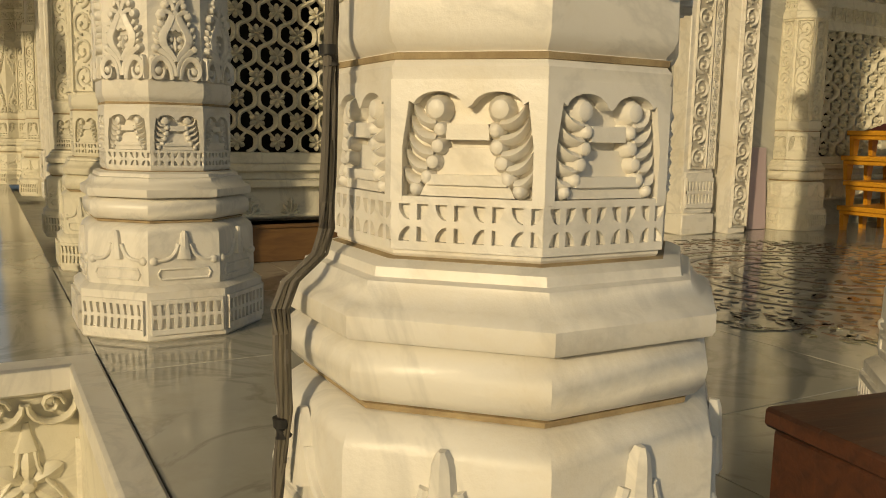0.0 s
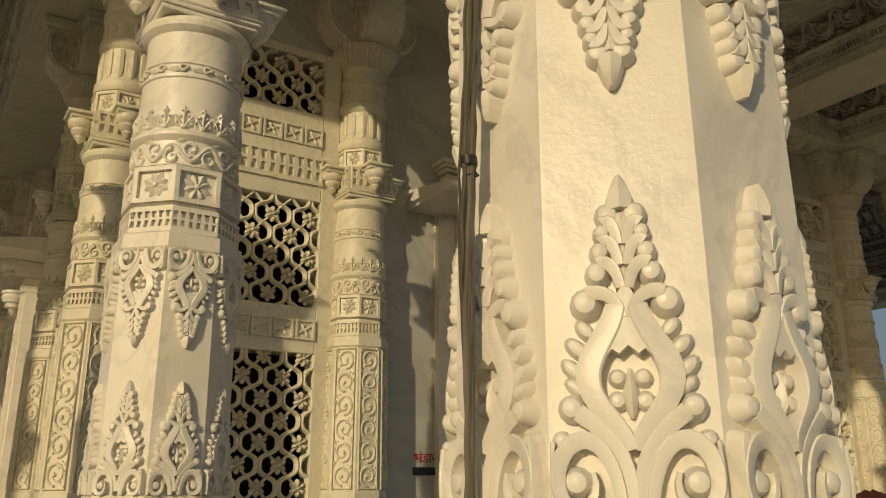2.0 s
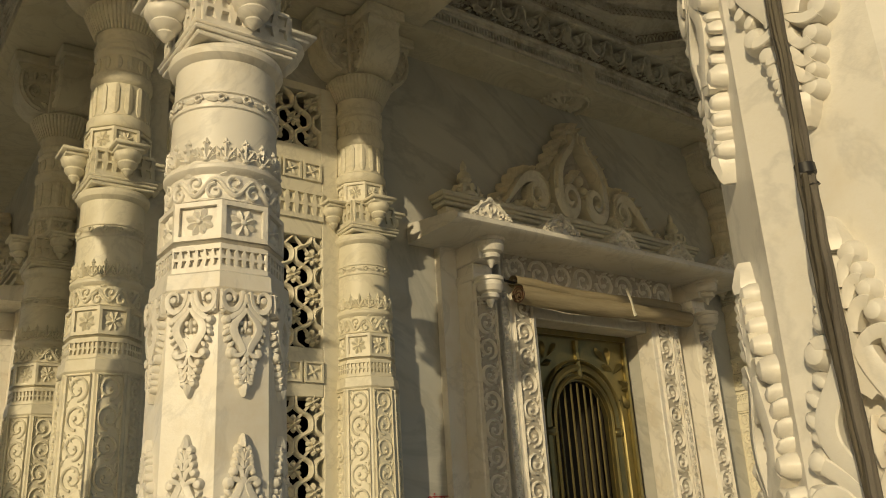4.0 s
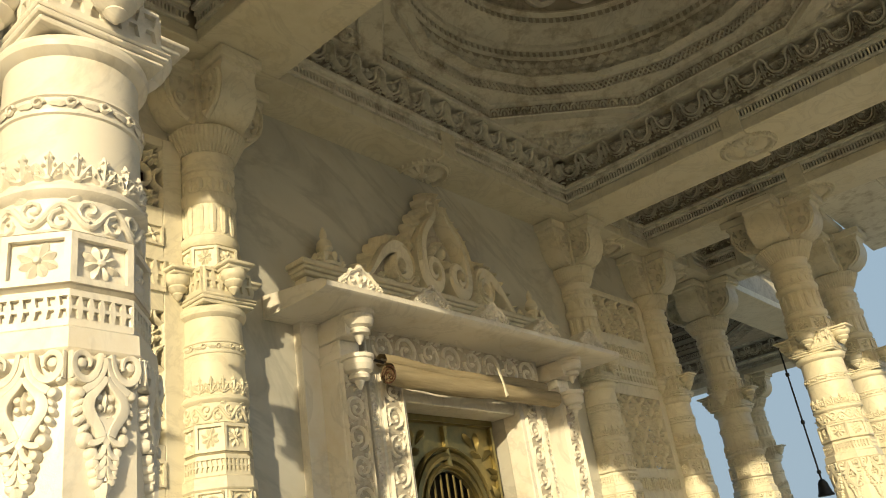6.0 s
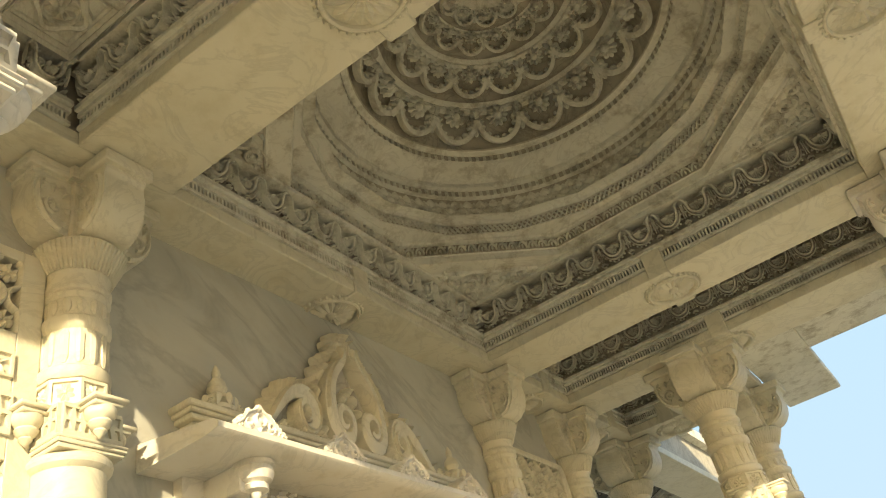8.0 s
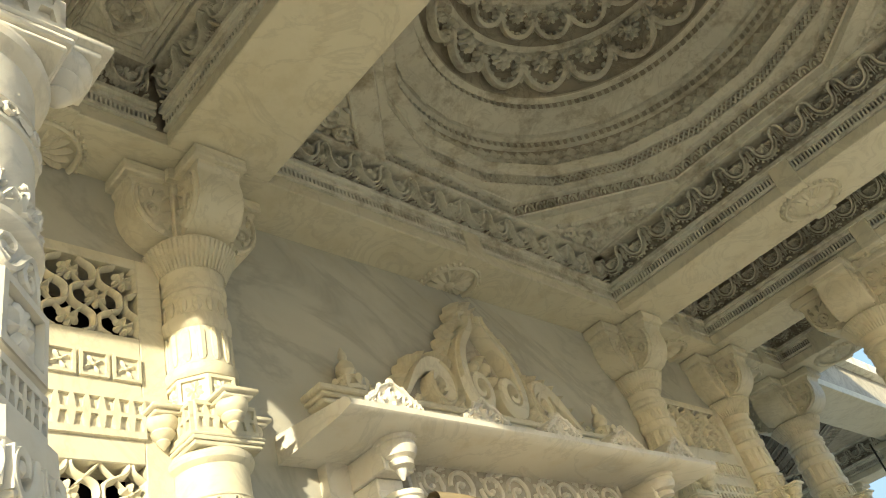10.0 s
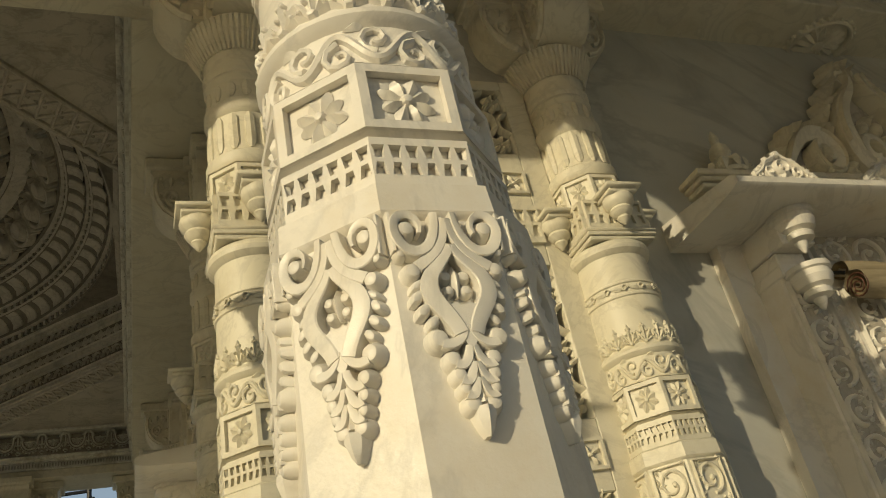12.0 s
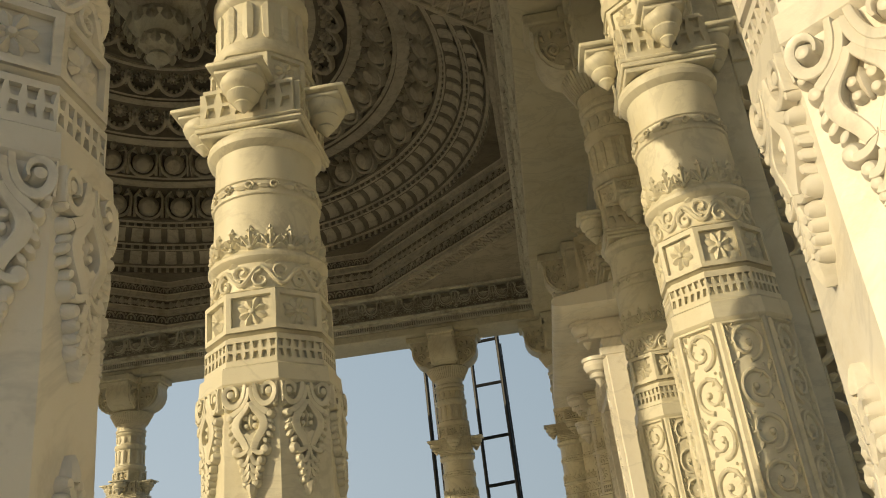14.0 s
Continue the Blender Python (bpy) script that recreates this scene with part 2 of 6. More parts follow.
        fs = [(j * n + i, j * n + (i + 1) % n, (j + 1) * n + (i + 1) % n, (j + 1) * n + i) for j in range(2) for i in range(n)]
        fs += [(2 * n + i, 2 * n + (i + 1) % n, 3 * n) for i in range(n)]
        self.put(vs, fs)

    def petal(self, u, v, turn, length, width, h, at=None):
        """A leaf with a raised rib, root at (u, v)."""
        at = at or (lambda u, v, d: (u, -d, v))
        c, s = math.cos(turn), math.sin(turn)
        out = [(0, 0), (0.35, 0.32), (0.7, 0.5), (0.92, 0.26), (1, 0), (0.92, -0.26), (0.7, -0.5), (0.35, -0.32)]
        rib = [(0.15, 0.5), (0.6, 1.0), (0.9, 0.6)]
        vs = [at(u + (a * length) * c - (b * width) * s, v + (a * length) * s + (b * width) * c, 0.12 * h) for a, b in out]
        vs += [at(u + a * length * c, v + a * length * s, h * k) for a, k in rib]
        fs = [(0, 1, 8), (1, 2, 9, 8), (2, 3, 10, 9), (3, 4, 10), (4, 5, 10), (5, 6, 9, 10), (6, 7, 8, 9), (7, 0, 8)]
        self.put(vs, [q[::-1] for q in fs])

    def plate(self, poly, d0, d1, at=None):
        """A flat piece with the outline poly, from depth d0 out to d1."""
        at = at or (lambda u, v, d: (u, -d, v))
        n = len(poly)
        vs = [at(u, v, d0) for u, v in poly] + [at(u, v, d1) for u, v in poly]
        fs = [tuple(n + i for i in range(n))] + [(i, (i + 1) % n, n + (i + 1) % n, n + i) for i in range(n)]
        self.put(vs, fs)

    def mesh(self, name, mat, smooth=True, sharp=38):
        return mesh_of(name, self.v, self.f, mat, smooth, sharp)


def part(name, shape, mat, parent, label="", m=None, sharp=38):
    return link(name, shape.mesh(name, mat, True, sharp), parent, m, label)


def spiral(cx, cy, r, start, turns, way=1, n=16, tail=0.25):
    return [(cx + r * (1 - (1 - tail) * i / n) * math.cos(start + way * 2 * math.pi * turns * i / n),
             cy + r * (1 - (1 - tail) * i / n) * math.sin(start + way * 2 * math.pi * turns * i / n)) for i in range(n + 1)]


def taper(a, b, n):
    return [a + (b - a) * i / (n - 1) for i in range(n)]


def bez(p0, p1, p2, p3, n=10):
    return [tuple((1 - t) ** 3 * a + 3 * t * (1 - t) ** 2 * b + 3 * t * t * (1 - t) * c + t ** 3 * d for a, b, c, d in zip(p0, p1, p2, p3)) for t in [i / n for i in range(n + 1)]]


# ---- carved motifs, drawn on a flat face: u across, v up ----
def palmette(W, H, flip=False, at=None, deep=0.022):
    """A tall leaf: volutes at its foot, a pear-shaped loop round a lily, hooked leaves up the stem and a bud at the tip."""
    s = Shape()
    base = at or (lambda u, v, d: (u, -d, v))
    f = (lambda u, v, d: base(u, H - v, d)) if flip else base
    k = W / 2

    def band(pts, w, h=1.0, way=1):
        p = [(u * k, v * H) for u, v in pts]
        ws = [x * k for x in (w if isinstance(w, list) else [w] * len(p))]
        if way < 0:
            p, ws = p[::-1], ws[::-1]
        s.strap(p, ws, deep * h, f)

    def knob(u, v, r, h=1.0, r2=None, turn=0.0):
        s.blob(u * k, v * H, r * k, (r2 or r) * k, deep * h, turn, 12, f)

    # the solid web between the loop and the stem, scalloped over the lily
    web = [(0.30, 0.505), (0.44, 0.455), (0.46, 0.43), (0.36, 0.445), (0.27, 0.435), (0.20, 0.452), (0.12, 0.438), (0.0, 0.462)]
    top = [(0.0, 0.66), (0.09, 0.62), (0.16, 0.56)]
    right = top[1:] + web
    poly = [(0.0, 0.66)] + right + [(-u, v) for u, v in right[::-1][1:]]
    poly = [(u * k, v * H) for u, v in poly]
    s.plate(poly if flip else poly[::-1], 0, deep * 0.95, f)
    for q in (-1, 1):
        # foot volute round a ball
        vol = bez((0.17, 0.0), (0.20, 0.13), (0.40, 0.20), (0.62, 0.195), 7) + bez((0.62, 0.195), (0.96, 0.185), (1.04, 0.02), (0.72, 0.008), 9)[1:] + bez((0.72, 0.008), (0.52, 0.004), (0.42, 0.06), (0.50, 0.105), 5)[1:]
        band([(q * u, v) for u, v in vol], taper(0.07, 0.11, 8) + taper(0.11, 0.075, 9) + taper(0.07, 0.035, 5), 1.0, -q)
        knob(q * 0.70, 0.078, 0.20, 1.08)
        knob(q * 0.86, 0.195, 0.13, 0.95)
        band([(q * 0.985, 0.0), (q * 0.985, 0.10), (q * 0.965, 0.19)], 0.03, 0.95, -q)
        # arm up to the side ball
        band(bez((q * 0.05, 0.03), (q * 0.04, 0.15), (q * 0.26, 0.21), (q * 0.64, 0.272), 12), taper(0.075, 0.11, 13), 1.0, -q)
        knob(q * 0.72, 0.285, 0.19, 1.1)
        # loop
        loop = bez((q * 0.03, 0.165), (q * 0.12, 0.25), (q * 0.50, 0.28), (q * 0.50, 0.375), 10) + bez((q * 0.50, 0.375), (q * 0.50, 0.44), (q * 0.22, 0.49), (q * 0.13, 0.58), 9)[1:]
        band(loop, taper(0.085, 0.155, 11) + taper(0.155, 0.125, 9), 1.05, -q)
        # lobes outside the loop
        for u, v, r, r2, t in ((0.66, 0.345, 0.10, 0.19, -0.9), (0.69, 0.398, 0.115, 0.21, -0.8), (0.63, 0.460, 0.12, 0.21, -0.8), (0.52, 0.515, 0.11, 0.18, -0.7)):
            knob(q * u, v, r, 0.85, r2, q * t)
        # hooked leaves with an eye between leaf and stem
        for v0, u, v, r in ((0.545, 0.50, 0.595, 0.215), (0.635, 0.335, 0.685, 0.175), (0.705, 0.285, 0.752, 0.155), (0.770, 0.245, 0.812, 0.135)):
            band(bez((q * 0.05, v0), (q * 0.08, v0 + 0.055), (q * u * 0.55, v + 0.045), (q * u * 0.95, v + 0.022), 8), taper(0.06, 0.10, 9), 1.0, -q)
            knob(q * u, v, r, 1.05, r * 1.05)
        knob(q * 0.165, 0.872, 0.185, 1.0)
        # lily in the loop
        knob(q * 0.155, 0.372, 0.125, 0.75)
        knob(q * 0.165, 0.305, 0.135, 0.75)
    s.ridge([(0, 0.255 * H), (0, 0.30 * H), (0, 0.345 * H), (0, 0.40 * H)], [0.03 * k, 0.11 * k, 0.10 * k, 0.03 * k], deep * 0.8, f)
    band([(0, 0.0), (0, 0.02)], 0.02, 0.5)
    s.ridge([(0, 0.60 * H), (0, 0.74 * H), (0, 0.87 * H)], [0.09 * k, 0.085 * k, 0.14 * k], deep * 0.95, f)
    s.ridge([(0, 0.885 * H), (0, 0.915 * H), (0, 0.95 * H), (0, 0.975 * H), (0, 1.0 * H)], [0.20 * k, 0.215 * k, 0.16 * k, 0.12 * k, 0.05 * k], deep * 1.15, f)
    return s


def rinceau(W, H, n, deep=0.012, at=None, border=True):
    """A running vine between two borders: full-width scrolls that turn left and right by turns, with leaves in the gaps."""
    s = Shape()
    k = W / 2
    n = max(2, round(H / (W * 0.98)))
    st = H / n
    if border:
        for q in (-1, 1):
            s.ridge([(q * k * 0.96, 0), (q * k * 0.96, H)], 0.05 * k, deep, at)
        for q in (0.0, H):
            s.ridge([(-k, q), (k, q)], 0.05 * k, deep, at)
    r = min(0.72 * k, 0.46 * st)
    for i in range(n):
        q = -1 if i % 2 == 0 else 1
        cy = (i + 0.5) * st
        arc = [(q * r * math.sin(radians(t)), cy - r * math.cos(radians(t))) for t in range(0, 181, 15)]
        s.ridge(arc, 0.115 * k, deep, at)
        tip = [(r * f * q * math.sin(radians(t)), cy - r * f * math.cos(radians(t))) for t, f in ((180, 1.0), (215, 0.98), (250, 0.92), (285, 0.80), (320, 0.66), (355, 0.52), (395, 0.42), (440, 0.34))]
        s.ridge(tip, taper(0.11 * k, 0.07 * k, 8), deep * 0.95, at)
        s.blob(q * 0.10 * k, cy + 0.02 * st, 0.17 * k, 0.17 * k, deep * 1.1, 0, 7, at)
        for t, l, w in ((200, 0.46, 0.26), (250, 0.50, 0.28), (300, 0.46, 0.26)):
            u, v = r * 0.95 * q * math.sin(radians(t)), cy - r * 0.95 * math.cos(radians(t))
            s.petal(u * 0.55, cy + (v - cy) * 0.55, math.atan2(v - cy, u) + 0.5 * q, l * k, w * k, deep * 0.8, at)
        for u, v, t, l in ((-0.70, 0.30, 110, 0.42), (-0.80, 0.02, 95, 0.40), (0.78, 0.42, 70, 0.36), (0.80, -0.40, -70, 0.36), (-0.62, -0.34, 215, 0.40)):
            s.petal(q * u * k, cy + v * st, radians(t if q > 0 else 180 - t), l * k, 0.26 * k, deep * 0.85, at)
        for u, v in ((-0.86, 0.22), (0.88, 0.47), (0.88, -0.47), (-0.5, 0.47)):
            s.blob(q * u * k, cy + v * st, 0.08 * k, 0.08 * k, deep * 0.8, 0, 5, at)
    return s


def star(W, H, deep=0.016, at=None, n=8):
    """A flower of n leaves in a square border."""
    s = Shape()
    k, j = W / 2, H / 2
    b = 0.10 * W
    s.plate([(-k, 0), (k, 0), (k, b), (-k, b)], 0, deep, at)
    s.plate([(-k, H - b), (k, H - b), (k, H), (-k, H)], 0, deep, at)
    s.plate([(-k, b), (-k + b, b), (-k + b, H - b), (-k, H - b)], 0, deep, at)
    s.plate([(k - b, b), (k, b), (k, H - b), (k - b, H - b)], 0, deep, at)
    for i in range(n):
        s.petal(0, j, 2 * math.pi * i / n + (math.pi / 8 if n == 8 else 0.5), (0.78 if i % 2 or n != 8 else 0.7) * min(k, j), 0.40 * min(k, j), deep, at)
    s.blob(0, j, 0.16 * k, 0.16 * k, deep * 1.1, 0, 8, at)
    return s


def pierced(W, H, n, deep=0.014, at=None, rails=(0.16, 0.12)):
    """A strip of rails with a row of narrow lens-shaped openings between bars."""
    s = Shape()
    k = W / 2
    a, b = rails[0] * H, rails[1] * H
    s.plate([(-k, 0), (k, 0), (k, a), (-k, a)], 0, deep, at)
    s.plate([(-k, H - b), (k, H - b), (k, H), (-k, H)], 0, deep, at)
    m = a + (H - a - b) * 0.5
    st = W / n
    for i in range(n + 1):
        u = -k + i * st
        lo, hi = max(u - st * 0.30, -k), min(u + st * 0.30, k)
        lo2, hi2 = max(u - st * 0.12, -k), min(u + st * 0.12, k)
        s.plate([(lo2, a), (hi2, a), (hi, m), (hi2, H - b), (lo2, H - b), (lo, m)], 0, deep * 0.98, at)
    s.plate([(-k, m - 0.05 * H), (k, m - 0.05 * H), (k, m + 0.05 * H), (-k, m + 0.05 * H)], 0, deep * 0.96, at)
    return s


def throne(W, H, deep=0.03):
    """A throne sunk into the block: twin arches above, slanting chains of beads with feathers outside, moulded bars between."""
    s = Shape()
    k = W / 2
    # corner posts and the head with two arched hollows
    for q in (-1, 1):
        post = [(q * 0.93 * k, -0.05 * H), (q * 1.098 * k, -0.05 * H), (q * 1.098 * k, 1.05 * H), (q * 0.84 * k, 1.05 * H), (q * 0.84 * k, 0.86 * H), (q * 0.93 * k, 0.45 * H)]
        s.plate(post[::q], 0, deep * 0.80)
        arch = [(q * 0.84 * k, 0.86 * H)] + [(q * (0.42 + 0.36 * math.cos(radians(a))) * k, (0.80 + 0.145 * math.sin(radians(a))) * H) for a in range(12, 169, 13)] + [(0, 0.80 * H), (0, 1.05 * H), (q * 0.84 * k, 1.05 * H)]
        s.plate(arch[::-q], 0, deep * 0.80)
        for u, v, r in ((0.45, 0.79, 0.19), (0.39, 0.605, 0.125), (0.42, 0.455, 0.13), (0.49, 0.31, 0.13), (0.57, 0.17, 0.125), (0.74, 0.065, 0.115)):
            s.blob(q * u * k, v * H, r * 1.08 * k, r * k * 1.14, deep * 0.94, 0, 12)
        for i, (u, v) in enumerate(((0.45, 0.66), (0.45, 0.52), (0.48, 0.38), (0.56, 0.25), (0.66, 0.12))):
            path = bez((q * u * k, v * H), (q * (u + 0.16) * k, (v - 0.02) * H), (q * (0.78 + 0.025 * i) * k, (v + 0.06) * H), (q * (0.80 + 0.035 * i) * k, (v + 0.23 - 0.02 * i) * H), 8)
            s.ridge(path, [x * k for x in (0.085, 0.092, 0.095, 0.09, 0.08, 0.065, 0.05, 0.032, 0.008)], deep * 0.86)
    for b, t, w, w2, d in ((0.515, 0.145, 0.31, 0.29, 0.70), (0.20, 0.24, 0.52, 0.36, 0.30), (0.105, 0.095, 0.58, 0.53, 0.80), (0.0, 0.105, 0.68, 0.60, 0.60)):
        s.plate([(-w * k, b * H), (w * k, b * H), (w2 * k, (b + t) * H), (-w2 * k, (b + t) * H)], 0, deep * d)
    return s


def quarter_holes(W, H, n, deep=0.010):
    """Rails and bars that leave two rows of quarter-round hollows."""
    s = Shape()
    k, st = W / 2, W / n
    for a, b in ((0, 0.16), (0.44, 0.56), (0.86, 1.0)):
        s.plate([(-k, a * H), (k, a * H), (k, b * H), (-k, b * H)], 0, deep)
    for i in range(n):
        u = -k + i * st
        for lo, hi in ((0.16, 0.44), (0.56, 0.86)):
            h = (hi - lo) * H
            s.plate([(u, lo * H), (u + 0.40 * st, lo * H), (u + 0.40 * st, hi * H), (u, hi * H)], 0, deep * 0.98)
            # the rounded corner of the hollow, turned by turns
            up, side = lo < 0.3, i % 2 == 0
            x0, x1 = (u + 0.40 * st, u + st) if side else (u + st, u + 0.40 * st)
            y0, y1 = (hi * H, lo * H) if up else (lo * H, hi * H)
            arc = [(x1 - (x1 - x0) * math.sin(radians(t)), y1 - (y1 - y0) * math.cos(radians(t))) for t in range(0, 91, 18)]
            poly = [(x0, y0)] + arc
            s.plate(poly if up == side else poly[::-1], 0, deep * 0.97)
    return s


def crown_leaf(W, H, deep=0.012, at=None):
    s = Shape()
    for a, l in ((90, 1.0), (58, 0.74), (122, 0.74), (26, 0.56), (154, 0.56)):
        s.petal(0, 0.0, radians(a), l * H, 0.27 * W, deep, at)
    for u, v in ((0.20, 0.52), (0.36, 0.30), (0.10, 0.76)):
        for q in (-1, 1):
            s.blob(q * u * W, v * H, 0.085 * W, 0.07 * H, deep * 0.9, 0, 6, at)
    s.blob(0, 0.06 * H, 0.2 * W, 0.12 * H, deep * 1.2, 0, 6, at)
    return s


def fan(W, H, deep=0.03):
    """A hanging ribbed shell in a scalloped swag with a leafy edge, curls at its ends and a clover between one swag and the next."""
    s = Shape()
    k, c = W / 2, 0.70 * H
    e = 0.62 * H / k                        # the swag hangs lower than it is wide
    arc = lambda r, a: (k * r * math.cos(radians(a)), c + k * e * 0.92 * r * math.sin(radians(a)))
    for i in range(9):
        a = 188 + 20.5 * i
        s.ridge([arc(0.16, a), arc(0.34, a), arc(0.50, a)], [0.035 * k, 0.055 * k, 0.07 * k], deep * 0.75)
    s.blob(0, c - 0.02 * H, 0.15 * k, 0.12 * k, deep * 0.9, 0, 8)
    s.strap([arc(0.66, a) for a in range(172, 369, 14)], [0.065 * k] * 15, deep * 0.95)
    s.ridge([arc(0.83, a) for a in range(178, 363, 14)], 0.04 * k, deep * 0.75)
    for i in range(9):
        a = 198 + 18 * i
        u, v = arc(0.84, a)
        s.petal(u, v, radians(a), 0.20 * k, 0.20 * k, deep * 0.75)
    for q in (-1, 1):
        s.strap([(q * 0.66 * k, c + 0.02 * H), (q * 0.72 * k, c + 0.17 * H), (q * 0.88 * k, c + 0.25 * H), (q * 1.0 * k, c + 0.25 * H)][::q], [0.07 * k] * 4, deep * 0.95)
        s.ridge(spiral(q * 0.56 * k, c + 0.13 * H, 0.13 * k, radians(-60), 1.0, q, 9), taper(0.055 * k, 0.035 * k, 10), deep)
        s.ridge([(q * k, c + 0.16 * H), (q * k, c - 0.12 * H), (q * 0.98 * k, c - 0.34 * H)], [0.035 * k, 0.05 * k, 0.03 * k], deep * 0.7)
        for du, dv in ((0.0, 0.0), (-0.12, 0.085), (0.0, 0.13)):
            s.blob(q * (1.0 + du) * k, (0.12 + dv) * H, 0.085 * k, 0.085 * k, deep * 0.7, 0, 6)
    return s


def rosette(R, deep=0.02, n=16):
    s = Shape()
    for i in range(n):
        s.petal(0, 0, 2 * math.pi * i / n, R * 0.78, R * 0.30, deep)
    s.ridge([(R * 0.9 * math.cos(2 * math.pi * i / 28), R * 0.9 * math.sin(2 * math.pi * i / 28)) for i in range(29)], R * 0.07, deep)
    for i in range(n * 2):
        a = math.pi * i / n
        s.blob(R * math.cos(a), R * math.sin(a), R * 0.07, R * 0.07, deep * 0.8, 0, 5)
    s.blob(0, 0, R * 0.2, R * 0.2, deep * 1.3, 0, 10)
    return s


def tube(s, path, r, n=8):
    """A round rod along 3D points."""
    rs = r if isinstance(r, (list, tuple)) else [r] * len(path)
    rings = []
    for i, p in enumerate(path):
        d = (Vector(path[min(i + 1, len(path) - 1)]) - Vector(path[max(i - 1, 0)])).normalized()
        a = d.orthogonal().normalized() if abs(d.z) < 0.99 else Vector((1, 0, 0))
        if abs(d.z) < 0.99:
            a = d.cross(Vector((0, 0, 1))).normalized()
        b = d.cross(a).normalized()
        rings += [tuple(Vector(p) + rs[i] * (math.cos(2 * math.pi * j / n) * a + math.sin(2 * math.pi * j / n) * b)) for j in range(n)]
    m = len(path)
    s.put(rings, [(j * n + i, j * n + (i + 1) % n, (j + 1) * n + (i + 1) % n, (j + 1) * n + i) for j in range(m - 1) for i in range(n)] + [tuple(range(n))[::-1], tuple((m - 1) * n + i for i in range(n))])


def onto_round(r):
    return lambda u, v, d: ((r + d) * math.sin(u / r), -(r + d) * math.cos(u / r), v)


# ---- plan (metres) ----
ZF = 0.87                                  # porch floor
ZB = 4.47                                  # underside of the beams
HW = 0.25                                  # half width of a beam
XL, XA, XB, XC, XD, XR = -0.78, 0.525, 1.82, 5.22, 6.52, 7.82   # column lines
YA, YB, YW = 0.825, 2.787, 4.07            # front row, middle row, wall row
WALL = 4.12                                # face of the temple wall
DCX, DCY = 3.52, 2.447                     # middle of the domed bay


# ---- columns ----
def turned(k, ap, z):
    return pose(0, 0, 0, 0, 0, 45 * k) @ pose(0, -ap, z)


def build_column(name, label, mat, faces, leafy, group):
    """An octagonal carved column with a round upper drum, a bracket plate, flutes and a four-armed capital."""
    p = thing(name, pose(0, 0, ZF), label, "pillar", group)
    b = Shape()
    b.lathe([(0.272, 0.0), (0.278, 0.006), (0.278, 0.150), (0.262, 0.163), (0.255, 0.165)], 8, octo=True)
    part("base_plinth", b, mat, p)
    b = Shape()
    b.lathe([(0.252, 0.163), (0.256, 0.19), (0.253, 0.318), (0.247, 0.335), (0.232, 0.347), (0.212, 0.351), (0.210, 0.360)], 8, octo=True)
    part("base_block", b, mat, p)
    b = Shape()
    b.lathe([(0.212, 0.357), (0.231, 0.362), (0.241, 0.374), (0.244, 0.392), (0.241, 0.409), (0.228, 0.422), (0.212, 0.426)], 8, octo=True)
    part("base_torus", b, mat, p)
    b = Shape()
    b.lathe([(0.216, 0.424), (0.246, 0.428), (0.249, 0.433), (0.249, 0.452), (0.245, 0.457), (0.234, 0.462), (0.225, 0.472), (0.221, 0.484), (0.212, 0.487), (0.210, 0.497), (0.197, 0.503)], 8, octo=True)
    part("base_slab", b, mat, p)
    b = Shape()
    for r, z in ((0.2225, 0.354), (0.221, 0.4255), (0.191, 0.5005), (0.1875, 0.7075)):
        b.lathe([(r - 0.012, z - 0.006), (r, z - 0.003), (r + 0.001, z + 0.003), (r - 0.012, z + 0.006)], 8, octo=True)
    part("joint_mortar", b, MORTAR, p, "yellow-brown mortar in the joints")
    b = Shape()
    b.lathe([(0.180, 0.5001), (0.186, 0.5082), (0.186, 0.5142), (0.181, 0.5162), (0.181, 0.5674), (0.172, 0.5694), (0.172, 0.6789), (0.189, 0.6829), (0.191, 0.697), (0.186, 0.703), (0.183, 0.7125),
             (0.191, 0.722), (0.195, 0.732), (0.194, 0.774), (0.188, 0.78), (0.180, 1.487), (0.186, 1.491), (0.190, 1.497), (0.187, 1.541), (0.174, 1.549), (0.163, 1.5501), (0.162, 1.6353), (0.174, 1.6407), (0.161, 1.6439), (0.159, 1.7629), (0.172, 1.7671), (0.162, 1.7715)], 8, octo=True)
    part("shaft", b, mat, p, sharp=25)
    b = Shape()
    b.lathe([(0.162, 1.766), (0.168, 1.7715), (0.163, 1.7781), (0.163, 1.855), (0.174, 1.8608), (0.181, 1.8705), (0.181, 1.8802), (0.174, 1.888), (0.167, 1.8954), (0.165, 1.974), (0.162, 2.075), (0.168, 2.0785), (0.169, 2.0855), (0.162, 2.089), (0.162, 2.124),
             (0.168, 2.1275), (0.167, 2.1345), (0.160, 2.138), (0.158, 2.246), (0.168, 2.2516), (0.180, 2.2628), (0.184, 2.2772), (0.180, 2.2916), (0.168, 2.3012), (0.155, 2.306)], 40)
    part("drum", b, mat, p, sharp=30)
    b = Shape()
    for h, z0, z1 in ((0.162, 2.302, 2.318), (0.172, 2.318, 2.334), (0.176, 2.334, 2.346)):
        b.box(-h, -h, z0, h, h, z1, 0.005)
    b.box(-0.148, -0.148, 2.344, 0.148, 0.148, 2.475, 0.004)
    b.lathe([(0.165, 2.4702), (0.166, 2.475), (0.148, 2.4798), (0.148, 2.5904), (0.166, 2.5952), (0.155, 2.6)], 8, octo=True)
    part("bracket_block", b, mat, p)
    flutes = Shape()
